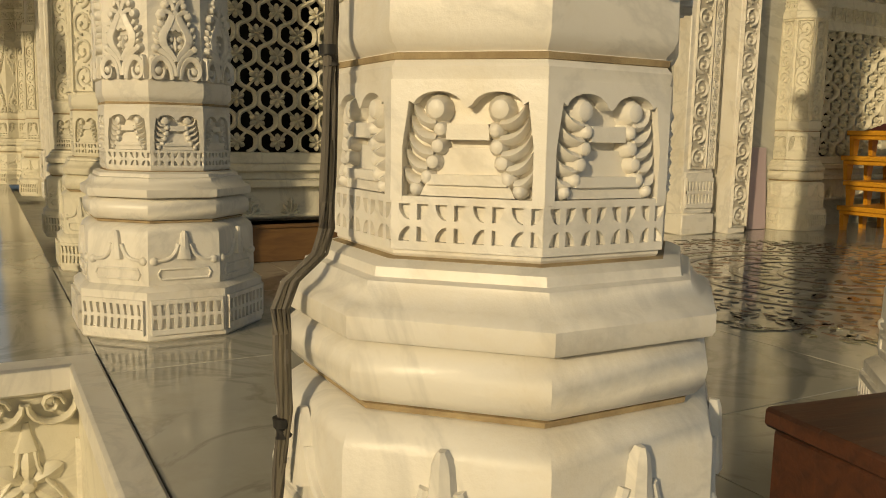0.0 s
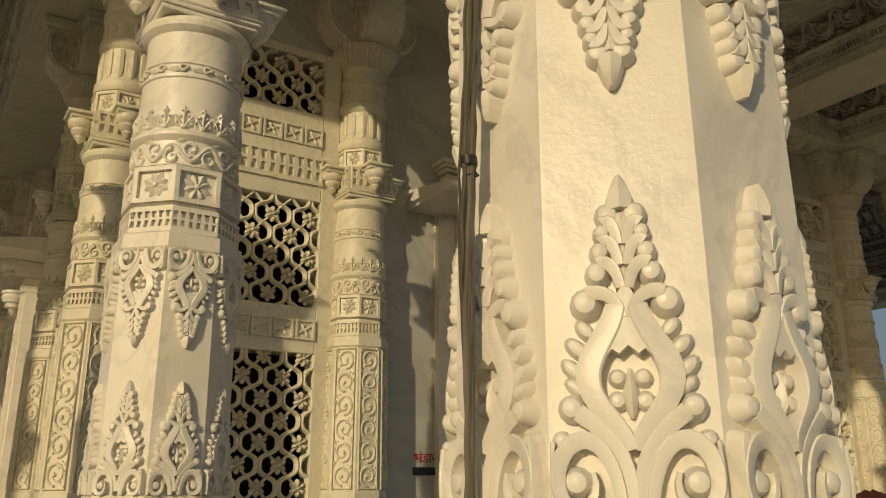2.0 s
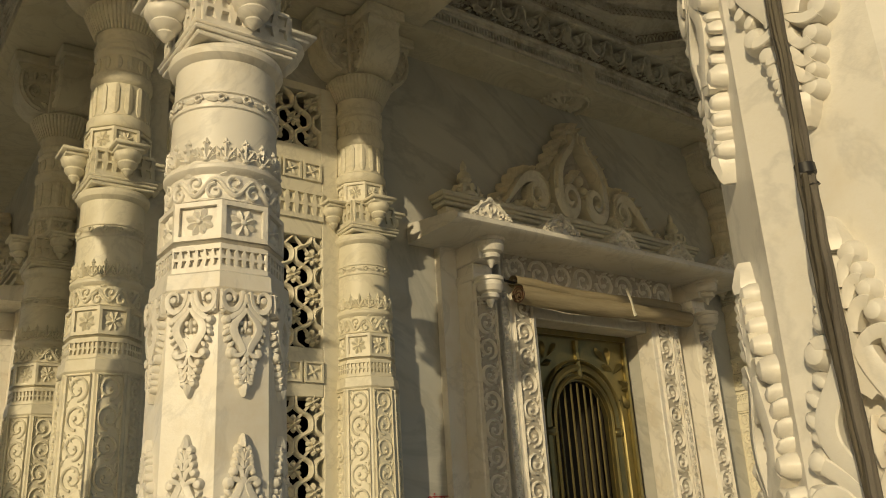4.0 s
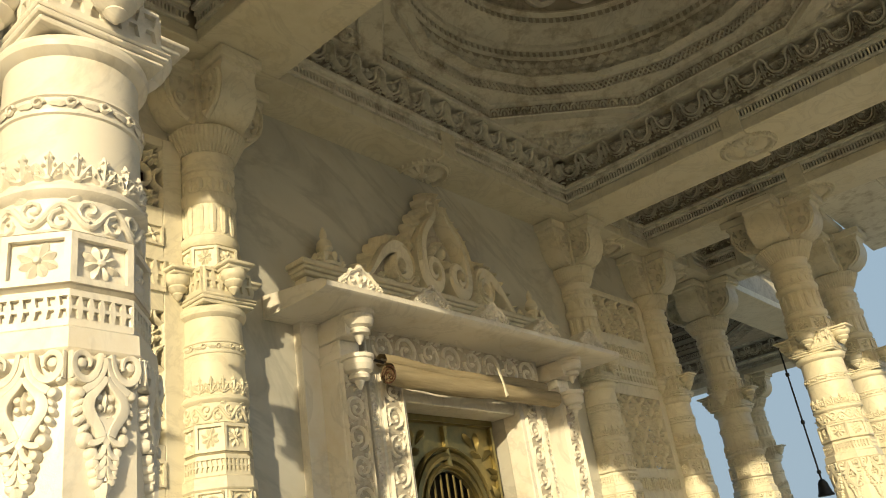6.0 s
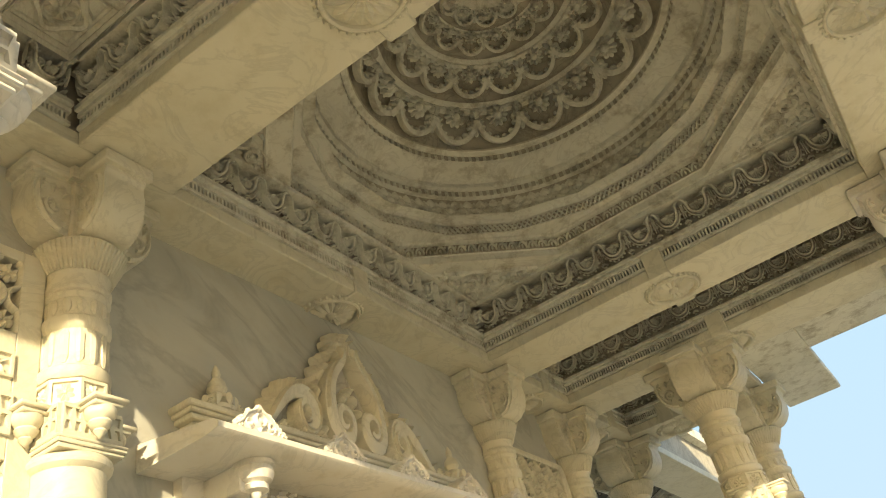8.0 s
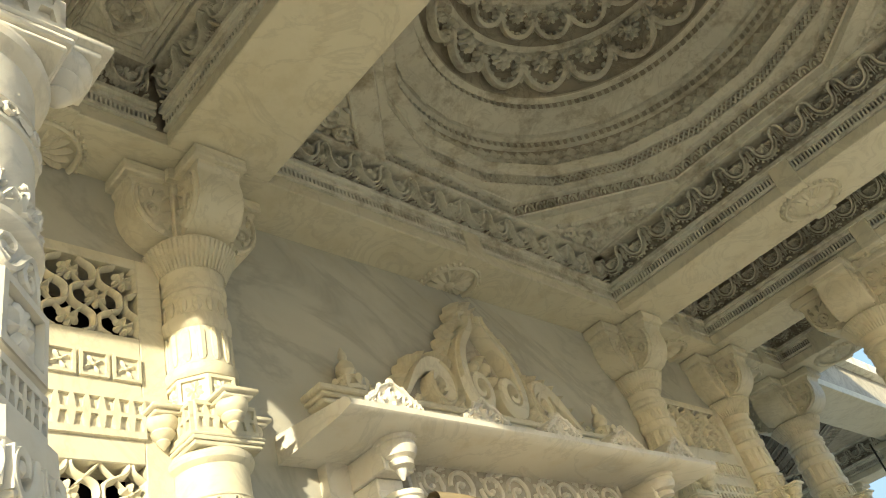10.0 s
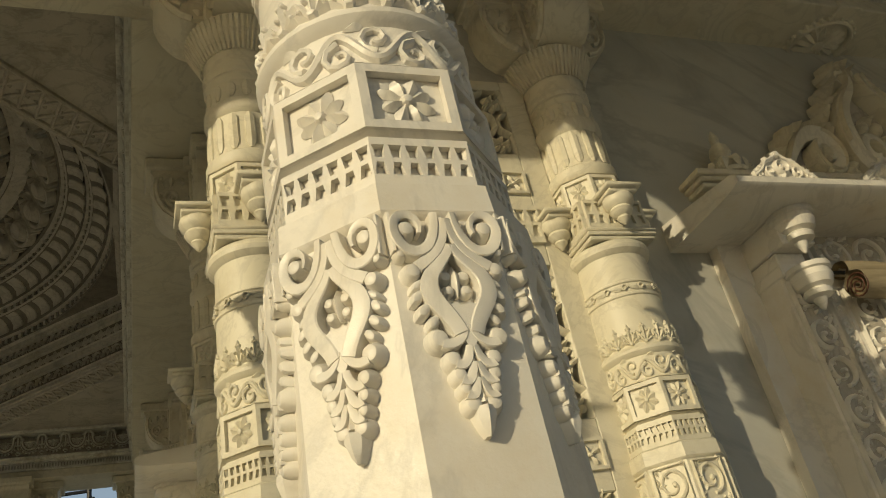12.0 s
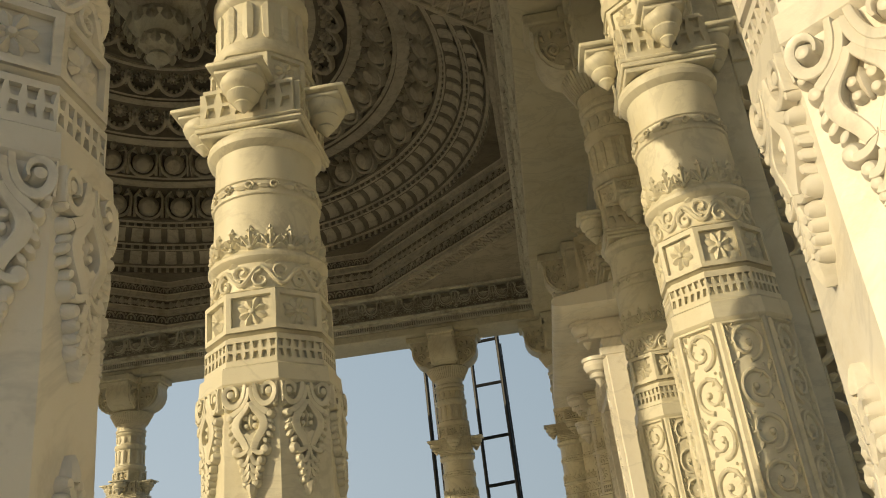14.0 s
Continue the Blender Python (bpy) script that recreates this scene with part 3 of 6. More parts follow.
    prof = [(0.145, 2.5971), (0.157, 2.6048), (0.167, 2.6241), (0.167, 2.6482), (0.155, 2.6579), (0.146, 2.6627), (0.144, 2.8219), (0.157, 2.8315), (0.164, 2.846), (0.164, 2.8749), (0.153, 2.8827), (0.143, 2.8894), (0.141, 2.9714), (0.151, 2.9791), (0.158, 2.9907), (0.151, 3.0023), (0.148, 3.01), (0.160, 3.0215), (0.160, 3.0387), (0.145, 3.0483), (0.150, 3.0914), (0.170, 3.1249), (0.198, 3.1632), (0.213, 3.2015), (0.217, 3.2254), (0.207, 3.235)]
    flutes.lathe(prof, 32)
    part("neck", flutes, mat, p, sharp=30)
    b = Shape()
    for i in range(14):
        a = 2 * math.pi * i / 14
        for z0, z1, r in ((2.668, 2.818, 0.139), (2.896, 2.965, 0.135)):
            f = onto_round(r)
            u = r * a
            b.ridge([(u, z0), (u, z0 + 0.02), (u, z1 - 0.02), (u, z1)], [0.010, 0.023, 0.023, 0.010], 0.019, f)
    part("flutes", b, mat, p)
    b = Shape()
    for i in range(54):
        a = 2 * math.pi * i / 54
        b.ridge([(0.17 * a, 3.10), (0.17 * a, 3.13), (0.17 * a, 3.17), (0.17 * a, 3.215)], 0.0075, 0.009, lambda u, v, d: ((0.150 + (v - 3.085) * 0.55 + d) * math.sin(u / 0.17), -(0.150 + (v - 3.085) * 0.55 + d) * math.cos(u / 0.17), v))
    part("ribbed_echinus", b, mat, p)
    # four-armed capital: block, arms with a rolled underside, abacus
    b = Shape()
    b.box(-0.15, -0.15, 3.225, 0.15, 0.15, 3.53, 0.006)
    b.box(-0.18, -0.18, 3.526, 0.18, 0.18, 3.592, 0.0)
    part("abacus", b, mat, p)
    arm = Shape()
    w = 0.120
    roll = [(0.10, 3.236), (0.19, 3.238), (0.245, 3.252), (0.295, 3.285), (0.330, 3.33), (0.348, 3.38), (0.352, 3.43), (0.345, 3.48), (0.350, 3.50), (0.362, 3.512), (0.362, 3.54), (0.10, 3.54)]
    n = len(roll)
    vs = [(-w, -y, z) for y, z in roll] + [(w, -y, z) for y, z in roll]
    arm.put(vs, [tuple(range(n)), tuple(range(2 * n - 1, n - 1, -1))] + [(i, (i + 1) % n, n + (i + 1) % n, n + i)[::-1] for i in range(n)])
    arm.box(-w - 0.028, -0.395, 3.532, w + 0.028, -0.10, 3.596, 0.008)
    arm_me = arm.mesh("capital_arm", mat, True, 40)
    carve = Shape()
    for q in (-1, 1):
        f = (lambda u, v, d, q=q: (q * (w + d), -u, v))
        carve.ridge([(0.20, 3.255), (0.25, 3.272), (0.29, 3.305), (0.318, 3.35), (0.330, 3.40), (0.328, 3.45), (0.318, 3.48), (0.300, 3.485)], 0.011, 0.022, f)
        carve.ridge(spiral(0.245, 3.365, 0.05, radians(-90), 1.4, 1, 14), taper(0.012, 0.007, 15), 0.022, f)
        carve.blob(0.245, 3.365, 0.015, 0.015, 0.016, 0, 6, f)
        for u, v, t, ln in ((0.20, 3.30, 200, 0.05), (0.19, 3.36, 170, 0.05), (0.20, 3.42, 140, 0.06), (0.25, 3.43, 95, 0.06), (0.29, 3.42, 60, 0.05), (0.30, 3.37, 10, 0.025), (0.22, 3.46, 150, 0.05)):
            carve.petal(u, v, radians(t), ln, 0.036, 0.022, f)
    carve_me = carve.mesh("arm_carving", mat)
    # pendants under the bracket plate's corbels
    pend = Shape()
    pend.box(-0.088, -0.292, 2.466, 0.088, -0.14, 2.482, 0.004)
    pend.box(-0.070, -0.272, 2.450, 0.070, -0.14, 2.467, 0.004)
    pend.lathe([(0.066, 2.452), (0.070, 2.435), (0.064, 2.418), (0.046, 2.406), (0.052, 2.396), (0.042, 2.380), (0.026, 2.372), (0.030, 2.364), (0.018, 2.352), (0.006, 2.338)][::-1], 16, 0, -0.208)
    pend_me = pend.mesh("pendant", mat, True, 50)
    bar = pierced(0.292, 0.122, 6, 0.016)
    bar_me = bar.mesh("pierced_band", mat)
    for k in range(4):
        if 2 * k not in faces:
            continue
        r = pose(0, 0, 0, 0, 0, 90 * k)
        link("capital_arm", arm_me, p, r)
        link("arm_carving", carve_me, p, r)
        link("pendant", pend_me, p, r)
        link("pierced_band", bar_me, p, r @ pose(0, -0.148, 2.349))
    W = 0.150
    foot = pierced(0.212, 0.105, 9, 0.010)
    foot_me = foot.mesh("pierced_plinth_band", mat)
    drop = Shape()
    for q in (-1, 1):
        drop.ridge(bez((q * 0.09, 0.078), (q * 0.05, 0.072), (q * 0.026, 0.084), (q * 0.017, 0.125), 8), taper(0.006, 0.007, 9), 0.009)
    drop.ridge([(0, 0.080 + 0.085 * i / 10) for i in range(11)], [0.022, 0.022, 0.021, 0.019, 0.017, 0.0155, 0.0145, 0.0135, 0.0125, 0.010, 0.004], 0.018)
    drop.ridge([(-0.07, 0.02), (-0.078, 0.035), (-0.07, 0.05), (0.07, 0.05), (0.078, 0.035), (0.07, 0.02), (-0.07, 0.02)], 0.005, 0.007)
    for q in (-1, 1):
        drop.blob(q * 0.088, 0.075, 0.014, 0.014, 0.010, 0, 8)
    drop_me = drop.mesh("base_relief", mat)
    cart_me = throne(0.144, 0.110, 0.024).mesh("throne_relief", mat)
    hole_me = quarter_holes(0.1566, 0.055, 8, 0.009).mesh("pierced_strip", mat)
    up_me = palmette(0.150, 0.316, False, None, 0.021).mesh("leaf_panel", mat)
    down_me = palmette(0.150, 0.296, True, None, 0.021).mesh("hanging_leaf_panel", mat)
    vine_me = rinceau(0.125, 0.69, 8, 0.014).mesh("vine_panel", mat)
    bars_me = pierced(0.145, 0.078, 6, 0.012, None, (0.2, 0.16)).mesh("pierced_strip_upper", mat)
    star_me = star(0.144, 0.118, 0.014).mesh("flower_panel", mat)
    star2_me = star(0.133, 0.108, 0.013).mesh("flower_panel_upper", mat)
    for k in faces:
        link("pierced_plinth_band", foot_me, p, turned(k, 0.278, 0.022))
        link("base_relief", drop_me, p, turned(k, 0.254, 0.165))
        link("throne_relief", cart_me, p, turned(k, 0.172, 0.569))
        link("pierced_strip", hole_me, p, turned(k, 0.181, 0.513))
        if leafy:
            link("leaf_panel", up_me, p, turned(k, 0.187, 0.778) @ pose(0, 0, 0, -0.65))
            link("hanging_leaf_panel", down_me, p, turned(k, 0.1835, 1.191) @ pose(0, 0, 0, -0.65))
        else:
            link("vine_panel", vine_me, p, turned(k, 0.187, 0.788) @ pose(0, 0, 0, -0.65))
        link("pierced_strip_upper", bars_me, p, turned(k, 0.163, 1.549))
        link("flower_panel", star_me, p, turned(k, 0.160, 1.646))
        link("flower_panel_upper", star2_me, p, turned(k, 0.148, 2.484))
    # round bands
    f = onto_round(0.163)
    L = 2 * math.pi * 0.163
    s = Shape()
    n = 9
    wave = [(L * i / 108, 1.812 + 0.026 * math.sin(2 * math.pi * n * i / 108 / 2 * 2)) for i in range(109)]
    s.ridge(wave, 0.008, 0.013, f)
    for i in range(2 * n):
        u = L * (i + 0.5) / (2 * n)
        q = 1 if i % 2 == 0 else -1
        s.ridge(spiral(u, 1.812 - q * 0.014, 0.027, radians(90 * q), 1.1, q, 9), taper(0.007, 0.004, 10), 0.012, f)
        s.petal(u + 0.01, 1.812 + q * 0.038, radians(20 * q), 0.035, 0.022, 0.010, f)
    part("scroll_band", s, mat, p)
    f = onto_round(0.165)
    L = 2 * math.pi * 0.165
    s = Shape()
    for i in range(18):
        c = crown_leaf(0.060, 0.080, 0.014, lambda u, v, d, i=i: f(u + L * i / 18, v + 1.895, d))
        s.put(c.v, c.f)
    part("crown_leaves", s, mat, p)
    s = Shape()
    for i in range(14):
        u = L * i / 14
        s.ridge(spiral(u, 2.1065, 0.015, 0, 1.0, 1, 8, 0.4), 0.0045, 0.008, f)
        s.petal(u + 0.02, 2.1065, 0, 0.045, 0.024, 0.008, f)
        s.petal(u + L / 14 - 0.02, 2.1065, math.pi, 0.03, 0.018, 0.007, f)
    part("small_scroll_band", s, mat, p)
    return p


ALL8 = list(range(8))
WALL5 = [0, 1, 2, 6, 7]
pillar = build_column("marble_pillar", "white marble octagonal pillar carved with leaf panels", WHITE, ALL8, True, "free pillars")
pillar.matrix_basis = pose(XA, YB, ZF)
FREE = {}
for key, x, y in (("A", 0.555, 0.84), ("K", -3.80, YB), ("E", XB, YA), ("F", XC, YA), ("G", XD, YA)):
    FREE[key] = copy_thing(pillar, pose(x, y, ZF))
tan_pillar = build_column("marble_pillar", "cream marble octagonal pillar carved with leaf panels", CREAM, ALL8, True, "cream pillars")
tan_pillar.matrix_basis = pose(XL, YW, ZF)
for x, y in ((XD, YB), (XR, YB), (XR, YW), (7.90, 10.45), (11.46, 10.45), (11.46, 4.07), (12.84, 5.6), (12.84, 8.9), (0.36, 10.45), (-0.86, 10.45), (-4.42, 10.45), (-4.42, 4.07), (-5.8, 5.6), (-5.8, 8.9)):
    copy_thing(tan_pillar, pose(x, y, ZF))
wall_pillar = build_column("wall_column", "cream marble engaged column with vine panels against the temple wall", CREAM, WALL5, False, "wall columns")
wall_pillar.matrix_basis = pose(XA, YW, ZF)
wall_pillar.scale = (0.84, 0.84, 1)
for x in (XB, XC, XD):
    copy_thing(wall_pillar, pose(x, YW, ZF))
for y in (5.35, 8.60, 10.30):
    copy_thing(wall_pillar, pose(XA + 0.02, y, ZF, 0, 0, -90))


# pillar on the open corner beside the porch; capital left off to pass sunlight
post = copy_thing(pillar, pose(-0.86, 2.84, ZF) @ Matrix.Diagonal((1, 1, 1.03, 1)))
for ob in list(post.children):
    if ob.name.split(".")[0] in ("neck", "flutes", "ribbed_echinus", "abacus", "capital_arm", "arm_carving"):
        bpy.data.objects.remove(ob)


# ---- beams ----
FAN = fan(0.20, 0.215, 0.036).mesh("fan_relief", AGED)
RAIL = Shape()
RAIL.box(-0.5, -0.02, 0.0, 0.5, 0, 0.02)
RAIL.box(-0.5, -0.02, 0.075, 0.5, 0, 0.10)
for i in range(40):
    RAIL.box(-0.5 + i * 0.025, -0.016, 0.02, -0.5 + i * 0.025 + 0.013, 0, 0.075)
RAIL_ME = RAIL.mesh("dentil_strip", AGED)
ROS = rosette(0.19, 0.028).mesh("rosette", CREAM)


def beam(x0, y0, x1, y1, sides, ros=True):
    """A stone beam from column to column; sides: -1, 1 for the faces that carry a dentil strip and a frieze of fans."""
    L = math.hypot(x1 - x0, y1 - y0)
    a = math.degrees(math.atan2(y1 - y0, x1 - x0))
    e = thing("ceiling_beam", pose((x0 + x1) / 2, (y0 + y1) / 2, ZB, 0, 0, a), "grey-cream marble ceiling beam with a fan frieze", "beam", "porch beams")
    h = L / 2 + (HW - 0.003 if abs(x1 - x0) > abs(y1 - y0) else -HW)
    s = Shape()
    s.box(-h, -HW, 0, h, HW, 0.08, 0.006)
    part("core", s, CREAM, e)
    s = Shape()
    s.box(-h, -HW + 0.05, 0.08, h, HW - 0.05, 0.46, 0)
    part("frieze_ground", s, DUST_SHADE, e, "dirt-stained ground behind the frieze")
    if ros:
        link("rosette", ROS, e, pose(0, 0, 0, 90, 0, 0))
        s = Shape()
        s.box(-0.07, -HW - 0.018, -0.012, 0.07, HW + 0.018, 0.19, 0.006)
        part("tab_block", s, CREAM, e)
    span = L if abs(x1 - x0) > abs(y1 - y0) else L - 2 * HW
    for q in sides:
        r = pose(0, 0, 0, 0, 0, 0 if q < 0 else 180)
        s = Shape()
        s.box(-span / 2, -HW - 0.030, 0.185, span / 2, -HW + 0.10, 0.215, 0.004)
        s.box(-span / 2, -HW - 0.07, 0.430, span / 2, -HW + 0.10, 0.46, 0.004)
        part("moulding", s, AGED, e, "", r)
        k = max(1, round(span))
        for i in range(k):
            link("dentil_strip", RAIL_ME, e, r @ pose(-span / 2 + (i + 0.5) * span / k, -HW + 0.048, 0.083) @ Matrix.Diagonal((span / k, 2.9, 1, 1)))
        m = int(span / 0.2)
        for i in range(m):
            link("fan_relief", FAN, e, r @ pose(-span / 2 + (i + 0.5) * span / m, -HW + 0.012, 0.216, 9))
    return e


for x, ss in ((XA, (-1, 1)), (XB + 0.045, (-1, 1)), (XC, (-1, 1)), (XD, (-1, 1))):
    beam(x, YA, x, YW, ss)
beam(XL, YB, XL, YW, (-1, 1), False)
beam(XR, YB, XR, YW, (-1, 1))
for x0, x1, y, ss in ((XA, XB, YA, (1,)), (XB, XC, YA, (1,)), (XC, XD, YA, (1,)), (XA, XB, YW, (-1,)), (XB, XC, YW, (-1,)), (XC, XD, YW, (-1,)), (XL, XA, YW, (-1, 1)), (XD, XR, YW, (-1,)), (-3.80, XA, YB, (1,)), (XD, XR, YB, (1,))):
    beam(x0 + HW, y, x1 - HW, y, ss, x0 > 0)


# ---- platform, ground, walls, roof ----
def slab(name, x0, y0, z0, x1, y1, z1, mat, label, cat, c=0.0):
    s = Shape()
    s.box(x0, y0, z0, x1, y1, z1, c)
    ob = part(name, s, mat, None, label)
    return tagged(ob, label, cat, "", "structure")


s = Shape()
s.put([(-400, -400, 0), (400, -400, 0), (400, 400, 0), (-400, 400, 0)], [(0, 1, 2, 3)])
tagged(part("ground", s, GROUND, None), "dusty paved ground around the temple platform", "ground", "", "structure")
EX, EY = 0.20, 2.38                        # edges of the platform beside the notch
slab("platform_main", EX, -0.6, 0, 14.0, 11.2, ZF - 0.07, CREAM, "raised marble platform of the temple", "platform")
slab("platform_side", -7.0, EY, 0, EX, 11.2, ZF - 0.07, CREAM, "raised marble platform beside the porch", "platform")


def tiles(x0, y0, x1, y1, step, skip=None):
    nx, ny = max(1, round((x1 - x0) / step)), max(1, round((y1 - y0) / step))
    dx, dy = (x1 - x0) / nx, (y1 - y0) / ny
    t = Shape()
    t.box(0.0016, 0.0016, -0.05, dx - 0.0016, dy - 0.0016, 0, 0.0012)
    me = t.mesh("floor_tile", FLOOR)
    base = slab("floor_bed", x0, y0, ZF - 0.07, x1, y1, ZF - 0.006, GROUT, "joints under the polished marble floor slabs", "floor")
    for i in range(nx):
        for j in range(ny):
            link("floor_tile", me, base, pose(x0 + i * dx, y0 + j * dy, ZF + random.uniform(-0.0006, 0.0006)))


tiles(EX + 0.06, -0.6, 9.6, WALL, 0.9)
tiles(-7.0, EY + 0.06, EX + 0.06, 11.2, 0.9)
s = Shape()
s.box(EX - 0.02, -0.6, ZF - 0.07, EX + 0.058, EY - 0.02, ZF + 0.006, 0.008)
tagged(part("platform_edge", s, WHITE, None), "raised marble edging of the platform", "edging", "", "structure")
s = Shape()
s.box(-7.0, EY - 0.04, ZF - 0.07, EX + 0.058, EY + 0.058, ZF + 0.006, 0.008)
tagged(part("platform_edge", s, WHITE, None), "raised marble edging of the platform", "edging", "", "structure")

# temple wall along x, with window openings beside the door
TOP = 5.05
for nm, x0, x1, z0, z1 in (("wall_front_a", XB - 0.14, 2.98, 0, TOP), ("wall_front_b", 4.06, XC + 0.14, 0, TOP), ("wall_front_c", 2.98, 4.06, 2.90, TOP)):
    slab(nm, x0, WALL, z0, x1, WALL + 0.30, z1, SLAB, "grey-veined polished marble temple wall", "wall")
for nm, x0, x1 in (("left", XA + 0.1, XB - 0.14), ("right", XC + 0.14, XD + 0.1)):
    slab("wall_%s_foot" % nm, x0, WALL + 0.10, 0, x1, WALL + 0.30, 1.22, CREAM, "cream marble wall foot under the pierced screen", "wall")
    slab("wall_%s_head" % nm, x0, WALL, 4.05, x1, WALL + 0.30, TOP, SLAB, "grey marble wall over the pierced screen", "wall")
slab("wall_side", XA + 0.10, WALL + 0.30, 0, XA + 0.40, 10.2, TOP, SLAB, "grey-veined marble side wall of the temple", "wall")
slab("wall_side_right", XD - 0.2, WALL + 0.30, 0, XD + 0.1, 10.2, TOP, SLAB, "grey-veined marble side wall of the temple", "wall")
# room surfaces coloured black so that the inside reads as unlit
slab("wall_room_back", XA + 0.4, 7.0, 0, XD - 0.2, 7.2, TOP, UNLIT, "dark back wall of the shrine room", "wall")
slab("floor_room", XA + 0.4, WALL + 0.32, ZF - 0.06, XD - 0.2, 7.0, ZF - 0.02, UNLIT, "shrine room floor, coloured black as if unlit", "floor")
slab("ceiling_room", XA + 0.4, WALL + 0.30, 4.6, XD - 0.2, 7.0, 4.7, UNLIT, "shrine room ceiling, coloured black as if unlit", "ceiling")


# roof slabs with openings for the domes
ZC = 4.93


def roof_slab(name, x0, y0, x1, y1, z0=ZC, z1=5.05, label="aged marble ceiling slab of the porch"):
    return slab(name, x0, y0, z0, x1, y1, z1, AGED, label, "ceiling")


E_ = 0.38
roof_slab("ceiling_left", XA - E_, YA - E_, XB + 0.2, YW + 0.3)
roof_slab("ceiling_right", XC - 0.2, YA - E_, XD + E_, YW + 0.3)
roof_slab("ceiling_front", XB + 0.2, YA - E_, XC - 0.2, YA + 0.2)
roof_slab("ceiling_back", XB + 0.2, YW - 0.2, XC - 0.2, YW + 0.3)
roof_slab("ceiling_far_left", -4.2, YB - E_, XA - E_, YW + 0.2)
roof_slab("ceiling_far_right", XD + E_, YB - E_, XR + E_, YW - 0.304)
roof_slab("ceiling_far_right_back", XD + E_, YW - 0.304, XR + E_, YW + 0.3)
# stepped roof mass round the porch dome, unseen, added to block sun behind
for nm, x0, y0, x1, y1 in (("roof_front", XA - E_, YA - E_, XD + E_, YA + 0.05), ("roof_left", XA - E_, YA + 0.05, XB, YW + 0.3), ("roof_right", XC, YA + 0.05, XD + E_, YW + 0.3), ("roof_back", XB, YW + 0.02, XC, YW + 0.3)):
    slab(nm, x0, y0, 5.054, x1, y1, 5.75, CREAM, "unseen cream marble roof mass, added over the porch to block sun", "roof", 0.01)
# thin sloping eaves outside the beams
for nm, x0, y0, x1, y1 in (("eave_left", XA - 0.95, YA - E_ - 0.05, XA - HW - 0.004, YB - HW), ("eave_right", XD + HW + 0.004, YA - E_ - 0.05, XD + 1.0, 2.0), ("eave_right_front", XD + HW + 0.004, 2.0, XR + 1.05, YB - HW - 0.004), ("eave_front", XA - HW, YA - E_ - 0.05, XD + HW, YA - HW),
                           ("eave_far_left", -3.80 - E_, YB - E_, XA - HW - 0.2, YB - HW), ("eave_far_right", XR + HW, YB - E_, XR + E_, YW + 0.25)):
    # left eave made longer and lower, out of view, to shade the door canopy
    drop = 0.14 if nm == "eave_left" else 0.0
    slab(nm, x0, y0, ZB + 0.07 - drop, x1, y1, ZB + 0.14 - drop, AGED, "thin marble eave slab", "eave", 0.01)


# ---- domed ceilings ----
def corner_field(cx, cy, z0, ap, hx, hy):
    """The flat soffit between the bay and the octagon."""
    r8 = ap / math.cos(math.pi / 8)
    oc = [(cx + r8 * math.cos(math.pi / 8 + i * math.pi / 4), cy + r8 * math.sin(math.pi / 8 + i * math.pi / 4)) for i in range(8)]
    sq = [(cx + a * hx, cy + b * hy) for a, b in ((1, 1), (-1, 1), (-1, -1), (1, -1))]
    fs = []
    for q in range(4):
        i = 2 * q
        fs.append((i, i + 1, 8 + q))
        fs.append((i + 1, (i + 2) % 8, 8 + (q + 1) % 4, 8 + q))
    return [(x, y, z0) for x, y in oc] + [(x, y, z0) for x, y in sq], fs


def poly_rows(s, cx, cy, n, r, z, h, pitch, make):
    """Lays a motif of height h along the n sides of a polygon with apothem r, facing the middle."""
    side = 2 * r * math.tan(math.pi / n)
    m_ = max(1, int(side / pitch))
    row = Shape()
    for j in range(m_):
        x = -side / 2 + (j + 0.5) * side / m_
        c = make(side / m_, h)
        row.put([(p[0] + x, p[1], p[2]) for p in c.v], c.f)
    for i in range(n):
        m = Matrix.Translation((cx, cy, z)) @ pose(0, 0, 0, 0, 0, 360 * i / n) @ Matrix.Translation((0, r, 0))
        s.put([m @ Vector(p) for p in row.v], row.f)


def ring_row(s, cx, cy, n, r, z, tilt, shape, size, off=0.0, wide=1.0):
    """Lays a unit motif n times round a ring, leaning over the middle by tilt."""
    for i in range(n):
        m = Matrix.Translation((cx, cy, z)) @ pose(0, 0, 0, 0, 0, 360 * (i + off) / n) @ Matrix.Translation((0, r, 0)) @ pose(0, 0, 0, tilt, 0, 0) @ Matrix.Diagonal((size * wide, size, size, 1))
        s.put([m @ Vector(p) for p in shape.v], shape.f)


def half_flower(w, h):
    """A small arch with a bud, for narrow running bands."""
    s = Shape()
    k = w / 2
    s.ridge([(0.80 * k * math.cos(radians(a)), h * (0.20 + 0.62 * math.sin(radians(a)))) for a in range(0, 181, 30)], 0.15 * k, 0.024)
    s.petal(0, 0.12 * h, radians(90), 0.52 * h, 0.50 * k, 0.022)
    s.blob(k, 0.80 * h, 0.20 * k, 0.15 * h, 0.014, 0, 6)
    return s


def cross_cell(w, h):
    """A crossed lozenge, for pierced bands."""
    s = Shape()
    k = w / 2
    s.ridge([(-k, 0.05 * h), (k, 0.95 * h)], 0.12 * w, 0.020)
    s.ridge([(-k, 0.95 * h), (k, 0.05 * h)], 0.12 * w, 0.020)
    return s


def leaf_cell(w, h):
    """A leaf hanging between two half leaves."""
    s = Shape()
    s.petal(0, 0.98 * h, radians(-90), 0.95 * h, 0.95 * w, 0.020)
    s.petal(w / 2, 0.10 * h, radians(90), 0.60 * h, 0.45 * w, 0.010)
    return s


